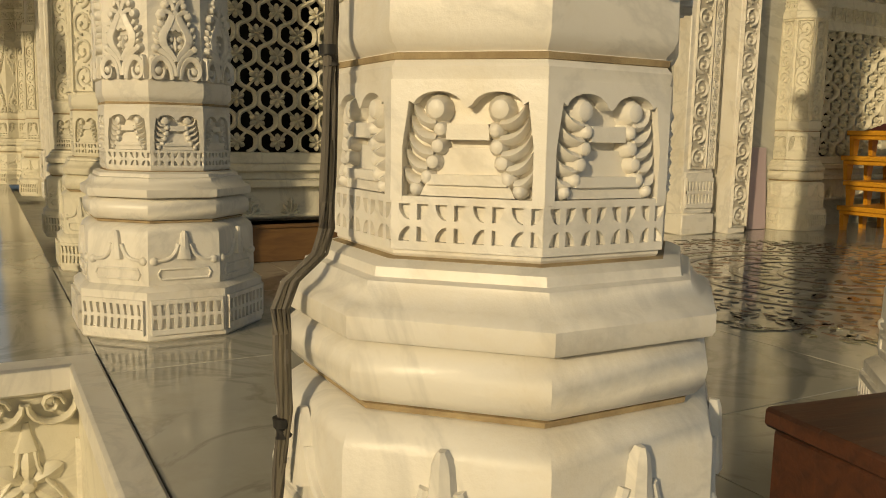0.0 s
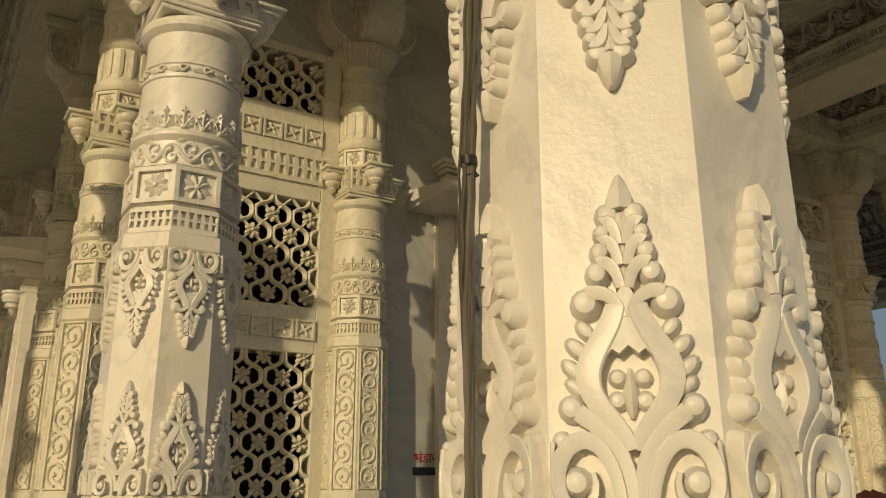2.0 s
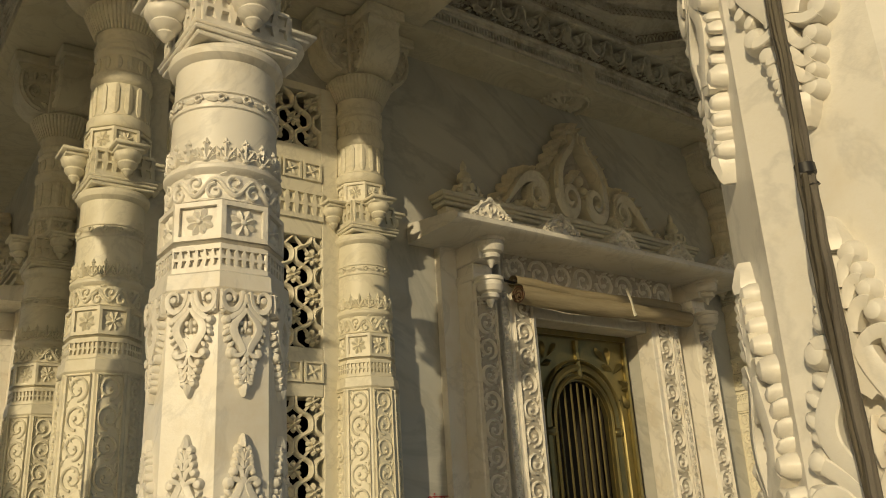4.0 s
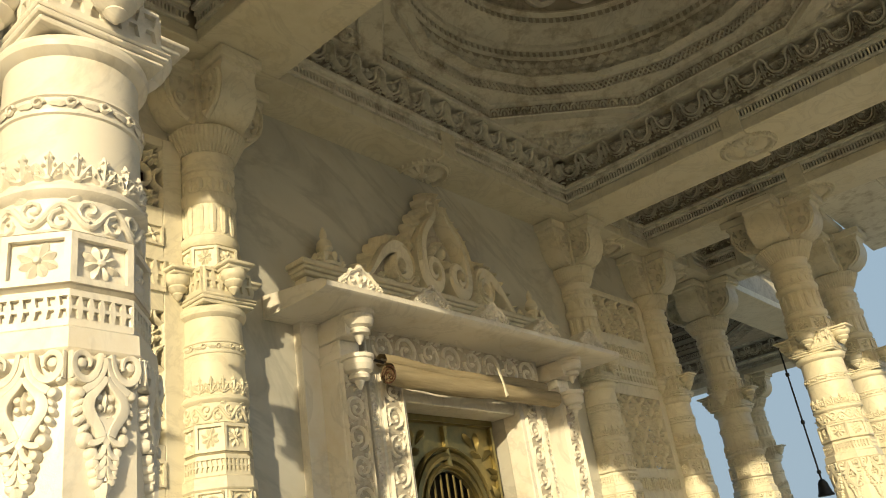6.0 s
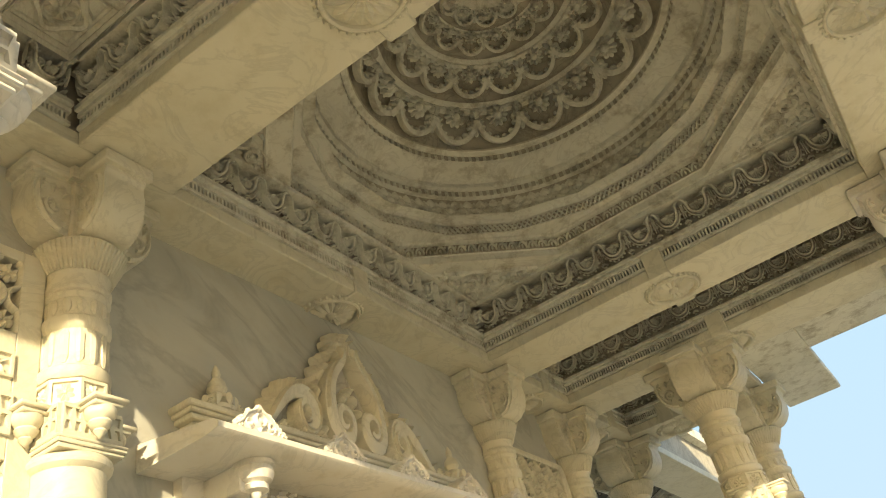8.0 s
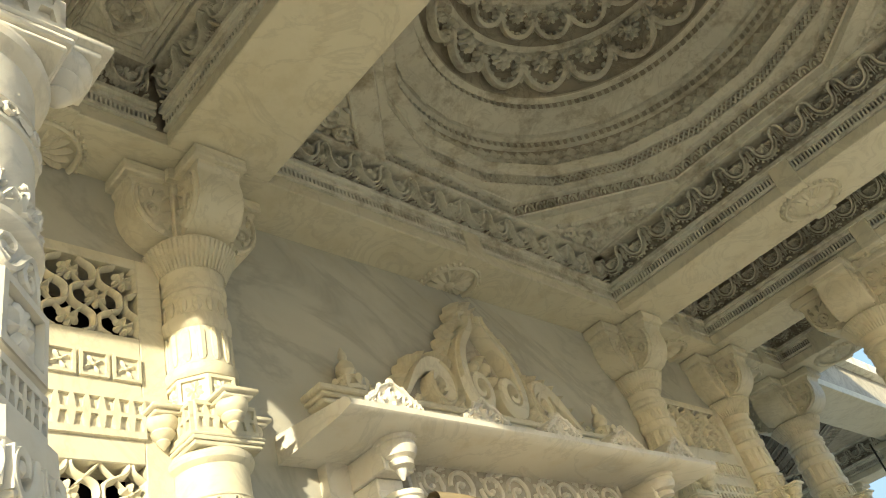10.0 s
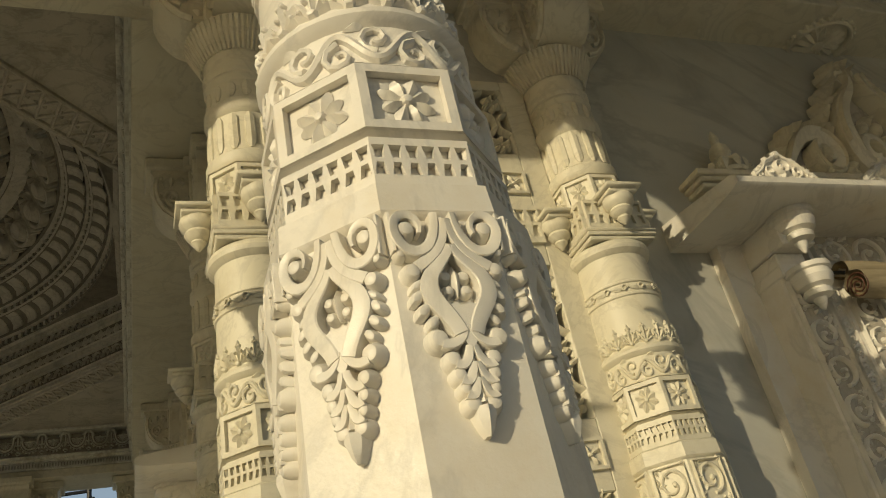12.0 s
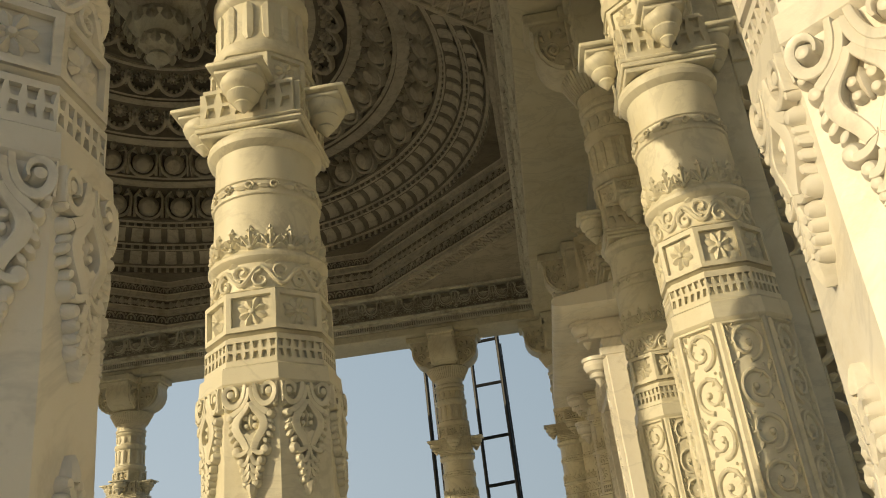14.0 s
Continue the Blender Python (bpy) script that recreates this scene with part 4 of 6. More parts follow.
def lotus_niche():
    """One scallop of the lace, of unit width: a cusped swag, clovers at its ends and a flower in the hollow."""
    s = Shape()
    arc = lambda r, a: (r * math.cos(radians(a)), 0.60 + 1.12 * r * math.sin(radians(a)))
    s.strap([arc(0.435, a) for a in range(186, 355, 12)], [0.055] * 15, 0.17)
    for a in range(200, 341, 28):
        u, v = arc(0.36, a)
        s.blob(u, v, 0.062, 0.062, 0.16, 0, 6)
    for q in (-1, 1):
        for t, l in ((90, 0.30), (90 + q * 75, 0.17), (90 - q * 75, 0.17)):
            s.petal(q * 0.5, 0.58, radians(t), l, 0.17, 0.18)
        s.blob(q * 0.5, 0.58, 0.085, 0.10, 0.18, 0, 7)
        s.petal(q * 0.5, 0.54, radians(-90), 0.26, 0.13, 0.15)
    for i in range(10):
        s.petal(0, 0.66, math.pi * i / 5, 0.24, 0.13, 0.17)
    s.blob(0, 0.66, 0.11, 0.11, 0.24, 0, 8)
    return s


def dentil():
    s = Shape()
    s.box(-0.35, -0.5, 0, 0.35, 0.3, 1.0)
    return s


def darken_recesses(ob, mat, test):
    """Gives the faces between the carvings a darker stone: dirt and painted recess shade together."""
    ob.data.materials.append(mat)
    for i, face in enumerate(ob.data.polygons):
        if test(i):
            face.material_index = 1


def ceiling_dome(cx, cy, ap, hx, hy, name):
    """The porch dome: an octagon with a running band, a sixteen-sided pierced band, leaves, a ring of blocks and lace of lotus niches."""
    s = Shape()
    vs, fs = corner_field(cx, cy, ZC, ap, hx, hy)
    s.put(vs, fs)
    g = set()
    s.lathe([(ap, ZC), (ap, 4.982), (ap - 0.012, 4.988), (ap + 0.002, 4.992), (ap + 0.002, 5.072), (ap - 0.018, 5.076), (ap - 0.030, 5.084), (ap - 0.032, 5.098), (ap - 0.060, 5.103)], 8, cx, cy, True, False)
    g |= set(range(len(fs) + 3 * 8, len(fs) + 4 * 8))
    k0 = len(s.f)
    s.lathe([(1.50, 5.1005), (1.287, 5.103), (1.285, 5.112), (1.297, 5.116), (1.297, 5.182), (1.275, 5.186), (1.268, 5.205), (1.20, 5.21)], 16, cx, cy, True, False)
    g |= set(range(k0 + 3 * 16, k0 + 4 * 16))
    k1 = len(s.f)
    prof = [(1.285, 5.205), (1.262, 5.212), (1.258, 5.225), (1.276, 5.232), (1.268, 5.39), (1.246, 5.396), (1.240, 5.404), (1.252, 5.407), (1.250, 5.455), (1.224, 5.460), (1.215, 5.468),
            (1.213, 5.486), (1.196, 5.505), (1.165, 5.522), (1.12, 5.534), (1.075, 5.540), (1.045, 5.543), (1.030, 5.548), (1.036, 5.552), (1.032, 5.592), (1.005, 5.596), (0.985, 5.603), (0.978, 5.612),
            (1.000, 5.618), (0.975, 5.70), (0.920, 5.77), (0.845, 5.812), (0.812, 5.818), (0.806, 5.830), (0.815, 5.833), (0.810, 5.852), (0.782, 5.856), (0.770, 5.866),
            (0.785, 5.872), (0.755, 5.93), (0.690, 5.975), (0.600, 5.995), (0.572, 5.998), (0.560, 6.004), (0.566, 6.008), (0.560, 6.022), (0.535, 6.026), (0.525, 6.034), (0.535, 6.04), (0.51, 6.075), (0.45, 6.098), (0.395, 6.105), (0.375, 6.112),
            (0.372, 6.124), (0.355, 6.128), (0.350, 6.14), (0.32, 6.165), (0.26, 6.185), (0.215, 6.19), (0.205, 6.20), (0.15, 6.225), (0.09, 6.235), (0.0005, 6.236)]
    s.lathe(prof, 96, cx, cy, False, False)
    k2 = len(s.f)
    # deep rows behind the relief, darkened for shade as well as soot
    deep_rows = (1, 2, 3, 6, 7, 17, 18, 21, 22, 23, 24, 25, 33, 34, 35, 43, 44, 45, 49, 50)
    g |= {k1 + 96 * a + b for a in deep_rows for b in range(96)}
    poly_rows(s, cx, cy, 8, ap + 0.002, 4.993, 0.078, 0.075, half_flower)
    poly_rows(s, cx, cy, 16, 1.297, 5.118, 0.062, 0.036, cross_cell)
    for off, z, h in ((0.0, 5.315, 0.075), (0.5, 5.275, 0.07), (0.0, 5.235, 0.07)):
        lf = leaf_cell(0.10, h)
        ring_row(s, cx, cy, 84, 1.274, z, 3, lf, 1.0, off, 0.92)
    d = dentil()
    for n, r, z, h in ((150, 1.251, 5.408, 0.020), (150, 1.250, 5.433, 0.020), (124, 1.035, 5.553, 0.017), (124, 1.034, 5.574, 0.017)):
        ring_row(s, cx, cy, n, r, z, 0, d, h, 0.0, 1.6)
    # the ring of blocks: a rounded stone between two fine joints
    for i in range(32):
        a0, a1 = 2 * math.pi * (i + 0.012) / 32, 2 * math.pi * (i + 0.988) / 32
        sec = [(1.200, 5.470), (1.200, 5.486), (1.178, 5.502), (1.146, 5.513), (1.10, 5.522), (1.058, 5.527), (1.040, 5.532)]
        vv = []
        for j in range(5):
            a = a0 + (a1 - a0) * j / 4
            e = 0.016 if j in (0, 4) else 0.0
            vv += [(cx + (r + e) * math.cos(a), cy + (r + e) * math.sin(a), z + e) for r, z in sec]
        n = len(sec)
        s.put(vv, [(j * n + i2, j * n + i2 + 1, (j + 1) * n + i2 + 1, (j + 1) * n + i2) for j in range(4) for i2 in range(n - 1)])
    nic = lotus_niche()
    ring_row(s, cx, cy, 17, 0.968, 5.606, 34, nic, 0.335, 0.3)
    ring_row(s, cx, cy, 16, 0.752, 5.868, 50, nic, 0.272, 0.1)
    ring_row(s, cx, cy, 14, 0.508, 6.036, 58, nic, 0.205, 0.4)
    ring_row(s, cx, cy, 11, 0.345, 6.135, 62, nic, 0.165, 0.2)
    bead = Shape()
    bead.blob(0, 0.5, 0.5, 0.36, 0.35, 0, 8)
    ring_row(s, cx, cy, 84, 0.812, 5.833, 0, bead, 0.020, 0, 2.0)
    ring_row(s, cx, cy, 60, 0.563, 6.008, 0, bead, 0.016, 0, 2.0)
    s.lathe([(0.004, 6.135), (0.03, 6.14), (0.055, 6.165), (0.05, 6.185), (0.085, 6.19), (0.10, 6.22), (0.09, 6.24)], 20, cx, cy, False, True)
    # framed scroll panels in the four corners
    for a, b in ((1, 1), (-1, 1), (-1, -1), (1, -1)):
        px, py = cx + a * (hx + ap * 0.70) / 2, cy + b * (hy + ap * 0.70) / 2
        m = Matrix.Translation((px, py, ZC)) @ pose(0, 0, 0, 0, 0, math.degrees(math.atan2(b, a)) + 90) @ pose(0, 0, 0, 90)
        c = Shape()
        L, top, low = 0.40, 0.235, -0.185
        tri = [(-L, low), (L, low), (0, top), (-L, low)]
        for p0, p1 in zip(tri, tri[1:]):
            c.ridge([p0, p1], 0.014, 0.020)
        for q in (-1, 1):
            for u, v, r in ((0.095, -0.075, 0.072), (0.225, -0.115, 0.048), (0.052, 0.065, 0.042), (0.305, -0.145, 0.026)):
                c.ridge(spiral(q * u, v, r, radians(200), 1.5, q, 18, 0.2), taper(0.016, 0.008, 19), 0.034)
                for t in (30, 100, 170, 250):
                    c.petal(q * (u + r * math.cos(radians(t))), v + r * math.sin(radians(t)), radians(t + 30 * q), 0.055, 0.034, 0.030)
        c.petal(0, 0.09, radians(90), 0.09, 0.06, 0.03)
        c.petal(0, -0.15, radians(90), 0.12, 0.07, 0.035)
        s.put([m @ Vector(p) for p in c.v], c.f)
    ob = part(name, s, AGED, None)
    darken_recesses(ob, SOOT_SHADE, lambda i: i in g)
    return tagged(ob, "aged marble corbelled dome ceiling with rings of carved flowers", "ceiling", "", "structure")


def hall_dome(cx, cy, ap, hx, hy, name):
    """The hall dome: carved octagon bands between plain steps, two rings of rounded blocks, pots in niches and lace towards the middle."""
    s = Shape()
    vs, fs = corner_field(cx, cy, ZC, ap, hx, hy)
    s.put(vs, fs)
    g = set()
    k0 = len(s.f)
    oct_prof = [(ap, ZC), (ap, 4.955), (ap - 0.02, 4.960), (ap, 4.966), (ap, 5.062), (ap - 0.035, 5.068), (ap - 0.035, 5.120), (ap - 0.055, 5.126), (ap - 0.035, 5.132), (ap - 0.035, 5.228), (ap - 0.07, 5.234), (ap - 0.07, 5.285), (ap - 0.09, 5.291), (ap - 0.07, 5.297), (ap - 0.07, 5.372), (ap - 0.105, 5.378), (ap - 0.105, 5.42), (ap - 0.14, 5.43)]
    s.lathe(oct_prof, 8, cx, cy, True, False)
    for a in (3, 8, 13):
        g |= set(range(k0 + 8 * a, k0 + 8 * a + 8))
    k1 = len(s.f)
    prof = [(2.96, 5.424), (2.735, 5.428), (2.725, 5.44), (2.745, 5.446), (2.74, 5.50), (2.70, 5.506), (2.69, 5.52), (2.69, 5.56), (2.665, 5.60), (2.62, 5.63), (2.58, 5.635), (2.565, 5.645), (2.575, 5.65), (2.57, 5.69), (2.535, 5.695), (2.53, 5.71), (2.525, 5.75), (2.49, 5.79), (2.44, 5.815), (2.40, 5.82), (2.385, 5.83),
            (2.395, 5.835), (2.39, 5.87), (2.35, 5.875), (2.33, 5.885), (2.345, 5.89), (2.33, 5.99), (2.25, 6.10), (2.13, 6.17), (2.04, 6.175), (2.02, 6.185), (2.02, 6.21), (1.985, 6.215), (1.99, 6.22), (1.975, 6.29), (1.88, 6.38), (1.74, 6.44), (1.66, 6.445), (1.64, 6.455), (1.64, 6.475), (1.61, 6.48), (1.615, 6.485), (1.59, 6.56), (1.48, 6.63), (1.34, 6.665), (1.28, 6.67), (1.265, 6.68), (1.265, 6.70), (1.24, 6.705),
            (1.22, 6.77), (1.10, 6.83), (0.98, 6.85), (0.95, 6.86), (0.95, 6.88), (0.92, 6.885), (0.88, 6.95), (0.72, 7.0), (0.005, 7.02)]
    s.lathe(prof, 96, cx, cy, False, False)
    # recessed rings of the hall dome, their shade put into the colour with grime
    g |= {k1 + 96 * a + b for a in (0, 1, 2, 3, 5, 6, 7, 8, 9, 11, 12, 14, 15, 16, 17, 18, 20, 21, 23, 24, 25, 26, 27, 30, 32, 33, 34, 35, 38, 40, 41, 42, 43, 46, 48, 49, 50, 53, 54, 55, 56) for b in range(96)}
    for r, z, h, pitch, make in ((ap, 4.967, 0.094, 0.11, half_flower), (ap - 0.035, 5.133, 0.094, 0.09, leaf_cell), (ap - 0.07, 5.298, 0.074, 0.085, half_flower)):
        poly_rows(s, cx, cy, 8, r, z, h, pitch, make)
    d = dentil()
    ring_row(s, cx, cy, 210, 2.743, 5.449, 0, d, 0.046, 0, 1.0)
    ring_row(s, cx, cy, 190, 2.573, 5.652, 0, d, 0.036, 0, 1.2)
    ring_row(s, cx, cy, 180, 2.393, 5.837, 0, d, 0.032, 0, 1.2)
    # rings of rounded blocks
    for n, sec in ((92, ((2.675, 5.515), (2.672, 5.56), (2.648, 5.596), (2.605, 5.620), (2.58, 5.625))), (86, ((2.516, 5.705), (2.505, 5.75), (2.474, 5.782), (2.43, 5.803), (2.405, 5.810)))):
        m_ = len(sec)
        for i in range(n):
            vv = []
            for j, e in ((0.07, 0.034), (0.20, 0.006), (0.5, 0.0), (0.80, 0.006), (0.93, 0.034)):
                a = 2 * math.pi * (i + j) / n
                vv += [(cx + (r + e) * math.cos(a), cy + (r + e) * math.sin(a), z + e) for r, z in sec]
            s.put(vv, [(j * m_ + q, j * m_ + q + 1, (j + 1) * m_ + q + 1, (j + 1) * m_ + q) for j in range(4) for q in range(m_ - 1)])
    # pots in niches, then lace
    pot = Shape()
    pot.blob(0, 0.42, 0.36, 0.36, 0.42, 0, 12)
    pot.petal(0, 0.70, radians(90), 0.42, 0.34, 0.36)
    for q in (-1, 1):
        pot.ridge([(q * 0.46, 0.05), (q * 0.46, 0.75), (q * 0.30, 1.0)], 0.06, 0.28)
        pot.petal(q * 0.18, 0.72, radians(90 - q * 45), 0.30, 0.20, 0.30)
    pot.strap([(0.44 * math.cos(radians(a)), 0.42 + 0.42 * math.sin(radians(a))) for a in range(186, 355, 14)], [0.05] * 13, 0.24)
    nic = lotus_niche()
    ring_row(s, cx, cy, 44, 2.325, 5.895, 26, pot, 0.305, 0.3)
    ring_row(s, cx, cy, 38, 1.975, 6.225, 38, pot, 0.30, 0.1)
    ring_row(s, cx, cy, 30, 1.60, 6.49, 48, nic, 0.33, 0.3)
    ring_row(s, cx, cy, 24, 1.23, 6.71, 52, nic, 0.31, 0.2)
    ring_row(s, cx, cy, 18, 0.90, 6.89, 58, nic, 0.30, 0.2)
    # lattice strip along the corners of the soffit
    for i in range(4):
        m = Matrix.Translation((cx, cy, ZC)) @ pose(0, 0, 0, 0, 0, 45 + 90 * i) @ Matrix.Translation((0, ap + 0.02, 0)) @ pose(0, 0, 0, 90)
        c = Shape()
        half = ap * math.tan(math.pi / 8) - 0.10
        for v in (-0.02, -0.23):
            c.ridge([(-half, v), (half, v)], 0.014, 0.022)
        st = 0.105
        for j in range(int(2 * half / st)):
            u = -half + j * st
            c.ridge([(u, -0.03), (u + st, -0.22)], 0.011, 0.016)
            c.ridge([(u, -0.22), (u + st, -0.03)], 0.011, 0.016)
            for t in range(4):
                c.petal(u + st / 2, -0.125, radians(90 * t), 0.042, 0.026, 0.018)
        s.put([m @ Vector(p) for p in c.v], c.f)
    ob = part(name, s, DUST_SHADE, None)
    darken_recesses(ob, GRIME_SHADE, lambda i: i in g)
    return tagged(ob, "sooty marble corbelled dome ceiling with rings of carved pots and lace", "ceiling", "", "structure")


ceiling_dome(DCX, DCY, 1.36, 1.46, 1.39, "ceiling_dome_porch")


# ---- coffered flat ceilings of the side bays ----
def coffers(x0, y0, x1, y1, nx, ny, name):
    s = Shape()
    dx, dy = (x1 - x0) / nx, (y1 - y0) / ny
    ros = rosette(0.085, 0.03, 8)
    for i in range(nx):
        for j in range(ny):
            cx, cy = x0 + (i + 0.5) * dx, y0 + (j + 0.5) * dy
            for k, h in ((0.49, 0.05), (0.44, 0.035), (0.38, 0.02)):
                a, b = dx * k, dy * k
                pts = [(-a, -b), (a, -b), (a, b), (-a, b), (-a, -b)]
                for p, q in zip(pts, pts[1:]):
                    s.ridge([(p[0] + cx, p[1] + cy), (q[0] + cx, q[1] + cy)], 0.012, h, lambda u, v, d: (u, v, ZC - d))
            r = 0.30 * min(dx, dy)
            ringp = []
            for m in range(33):
                t = 2 * math.pi * m / 32
                rr = r * (1 + 0.14 * math.cos(4 * t))
                ringp.append((cx + rr * math.cos(t), cy + rr * math.sin(t)))
            s.ridge(ringp, 0.020, 0.035, lambda u, v, d: (u, v, ZC - d))
            s.put([(cx + p[0], cy + p[2], ZC + p[1]) for p in ros.v], ros.f)
    tagged(part(name, s, AGED, None), "aged marble coffered ceiling with flower bosses", "ceiling", "", "structure")


coffers(XA + HW + 0.05, YA + HW + 0.05, XB - HW - 0.05, YW - HW - 0.05, 2, 7, "ceiling_coffers_left")
coffers(XC + HW + 0.05, YA + HW + 0.05, XD - HW - 0.05, YW - HW - 0.05, 2, 7, "ceiling_coffers_right")


# ---- pierced stone screens ----
def lattice(x0, z0, x1, z1, pitch, name, parent, mat):
    """Waving stone strands that touch in pairs, diagonal ties between them and a flower in each widening."""
    s = Shape()
    n = max(2, round((x1 - x0) / pitch))
    p = (x1 - x0) / n
    P = p * 2.05
    amp = 0.43 * p
    wave = lambda v, ph: amp * math.tanh(1.7 * math.sin(2 * math.pi * v / P + ph)) / math.tanh(1.7)
    m = int((z1 - z0) / 0.0085)
    for i in range(n + 1):
        pts = [(min(max(x0 + i * p + wave((z1 - z0) * j / m, math.pi * i), x0), x1), z0 + (z1 - z0) * j / m) for j in range(m + 1)]
        s.ridge(pts, 0.0115, 0.030)
    for i in range(n):
        cx = x0 + (i + 0.5) * p
        for k in range(-1, 30):
            cz = z0 + P * (k + (0.25 if i % 2 else 0.75))
            for q in (-1, 1):
                # tie up to the next flower
                if z0 <= cz and cz + P / 2 <= z1 + 0.02 and x0 < cx + q * p * 0.6 < x1:
                    s.ridge([(cx, cz), (cx + q * p, cz + P / 2)], 0.0065, 0.020)
                    s.blob(cx + q * p / 2, cz + P / 4, 0.011, 0.007, 0.034, q * 0.8, 6)
            if not z0 + 0.012 < cz < z1 - 0.012:
                continue
            for a in range(6):
                s.petal(cx, cz, radians(60 * a + 30), 0.045 * p / 0.105, 0.030, 0.038)
            s.blob(cx, cz, 0.009, 0.009, 0.036, 0, 6)
    return part(name, s, mat, parent)


SQ = star(0.105, 0.105, 0.014, None, 4).mesh("flower_square", CREAM)


def screen(x0, x1, label):
    e = thing("pierced_screen", pose(0, WALL, 0), label, "stone screen", "pierced screens")
    e["kind"] = "structure"
    a, b = x0 + 0.10, x1 - 0.10
    opens = [(1.395, 2.325), (2.57, 3.155), (3.67, 4.0)]
    for nm, u0, u1, v0, v1 in (("stile", x0, a, 1.22, 4.05), ("stile", b, x1, 1.22, 4.05), ("rail", a, b, 1.34, 1.395), ("rail", a, b, 2.325, 2.57), ("rail", a, b, 3.155, 3.67), ("rail", a, b, 4.0, 4.05)):
        s = Shape()
        s.box(u0, -0.03, v0, u1, 0.10, v1, 0.004)
        part(nm, s, CREAM, e)
    for z0, z1 in opens:
        lattice(a, z0, b, z1, 0.105, "lattice", e, CREAM)
    for z, n in ((2.395, 7), (3.47, 7)):
        for i in range(n):
            link("flower_square", SQ, e, pose(a + (i + 0.5) * (b - a) / n, -0.03, z))
    s = pierced(b - a, 0.165, 16, 0.016)
    part("pierced_strip", s, CREAM, e, "", pose((a + b) / 2, -0.03, 3.245))
    s = Shape()
    s.box(x0, -0.07, 1.30, x1, 0.10, 1.34, 0.008)
    s.box(x0, -0.04, 1.26, x1, 0.10, 1.30, 0.004)
    s.box(x0, -0.10, 1.22, x1, 0.10, 1.26, 0.008)
    s.box(x0, -0.05, 1.06, x1, 0.10, 1.22, 0.004)
    part("sill", s, CREAM, e)
    s = Shape()
    n = 5
    for i in range(n):
        cx = x0 + (i + 0.5) * (x1 - x0) / n
        c = crown_leaf(0.10, 0.10, 0.02, lambda u, v, d: (cx + u, -0.05 - d, 1.075 + v))
        s.put(c.v, c.f)
    s.ridge([(x0, 1.075), (x1, 1.075)], 0.012, 0.02, lambda u, v, d: (u, -0.05 - d, v))
    part("sill_relief", s, CREAM, e)
    # added black sheet in place of the room's darkness behind the openings
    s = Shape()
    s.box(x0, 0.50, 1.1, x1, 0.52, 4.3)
    part("backing", s, UNLIT, e, "black sheet standing for the unlit space behind the lattice")
    return e


screen(XA + 0.13, XB - 0.13, "cream marble pierced lattice screen with flowers")
screen(XC + 0.13, XD - 0.13, "cream marble pierced lattice screen beside the doorway")


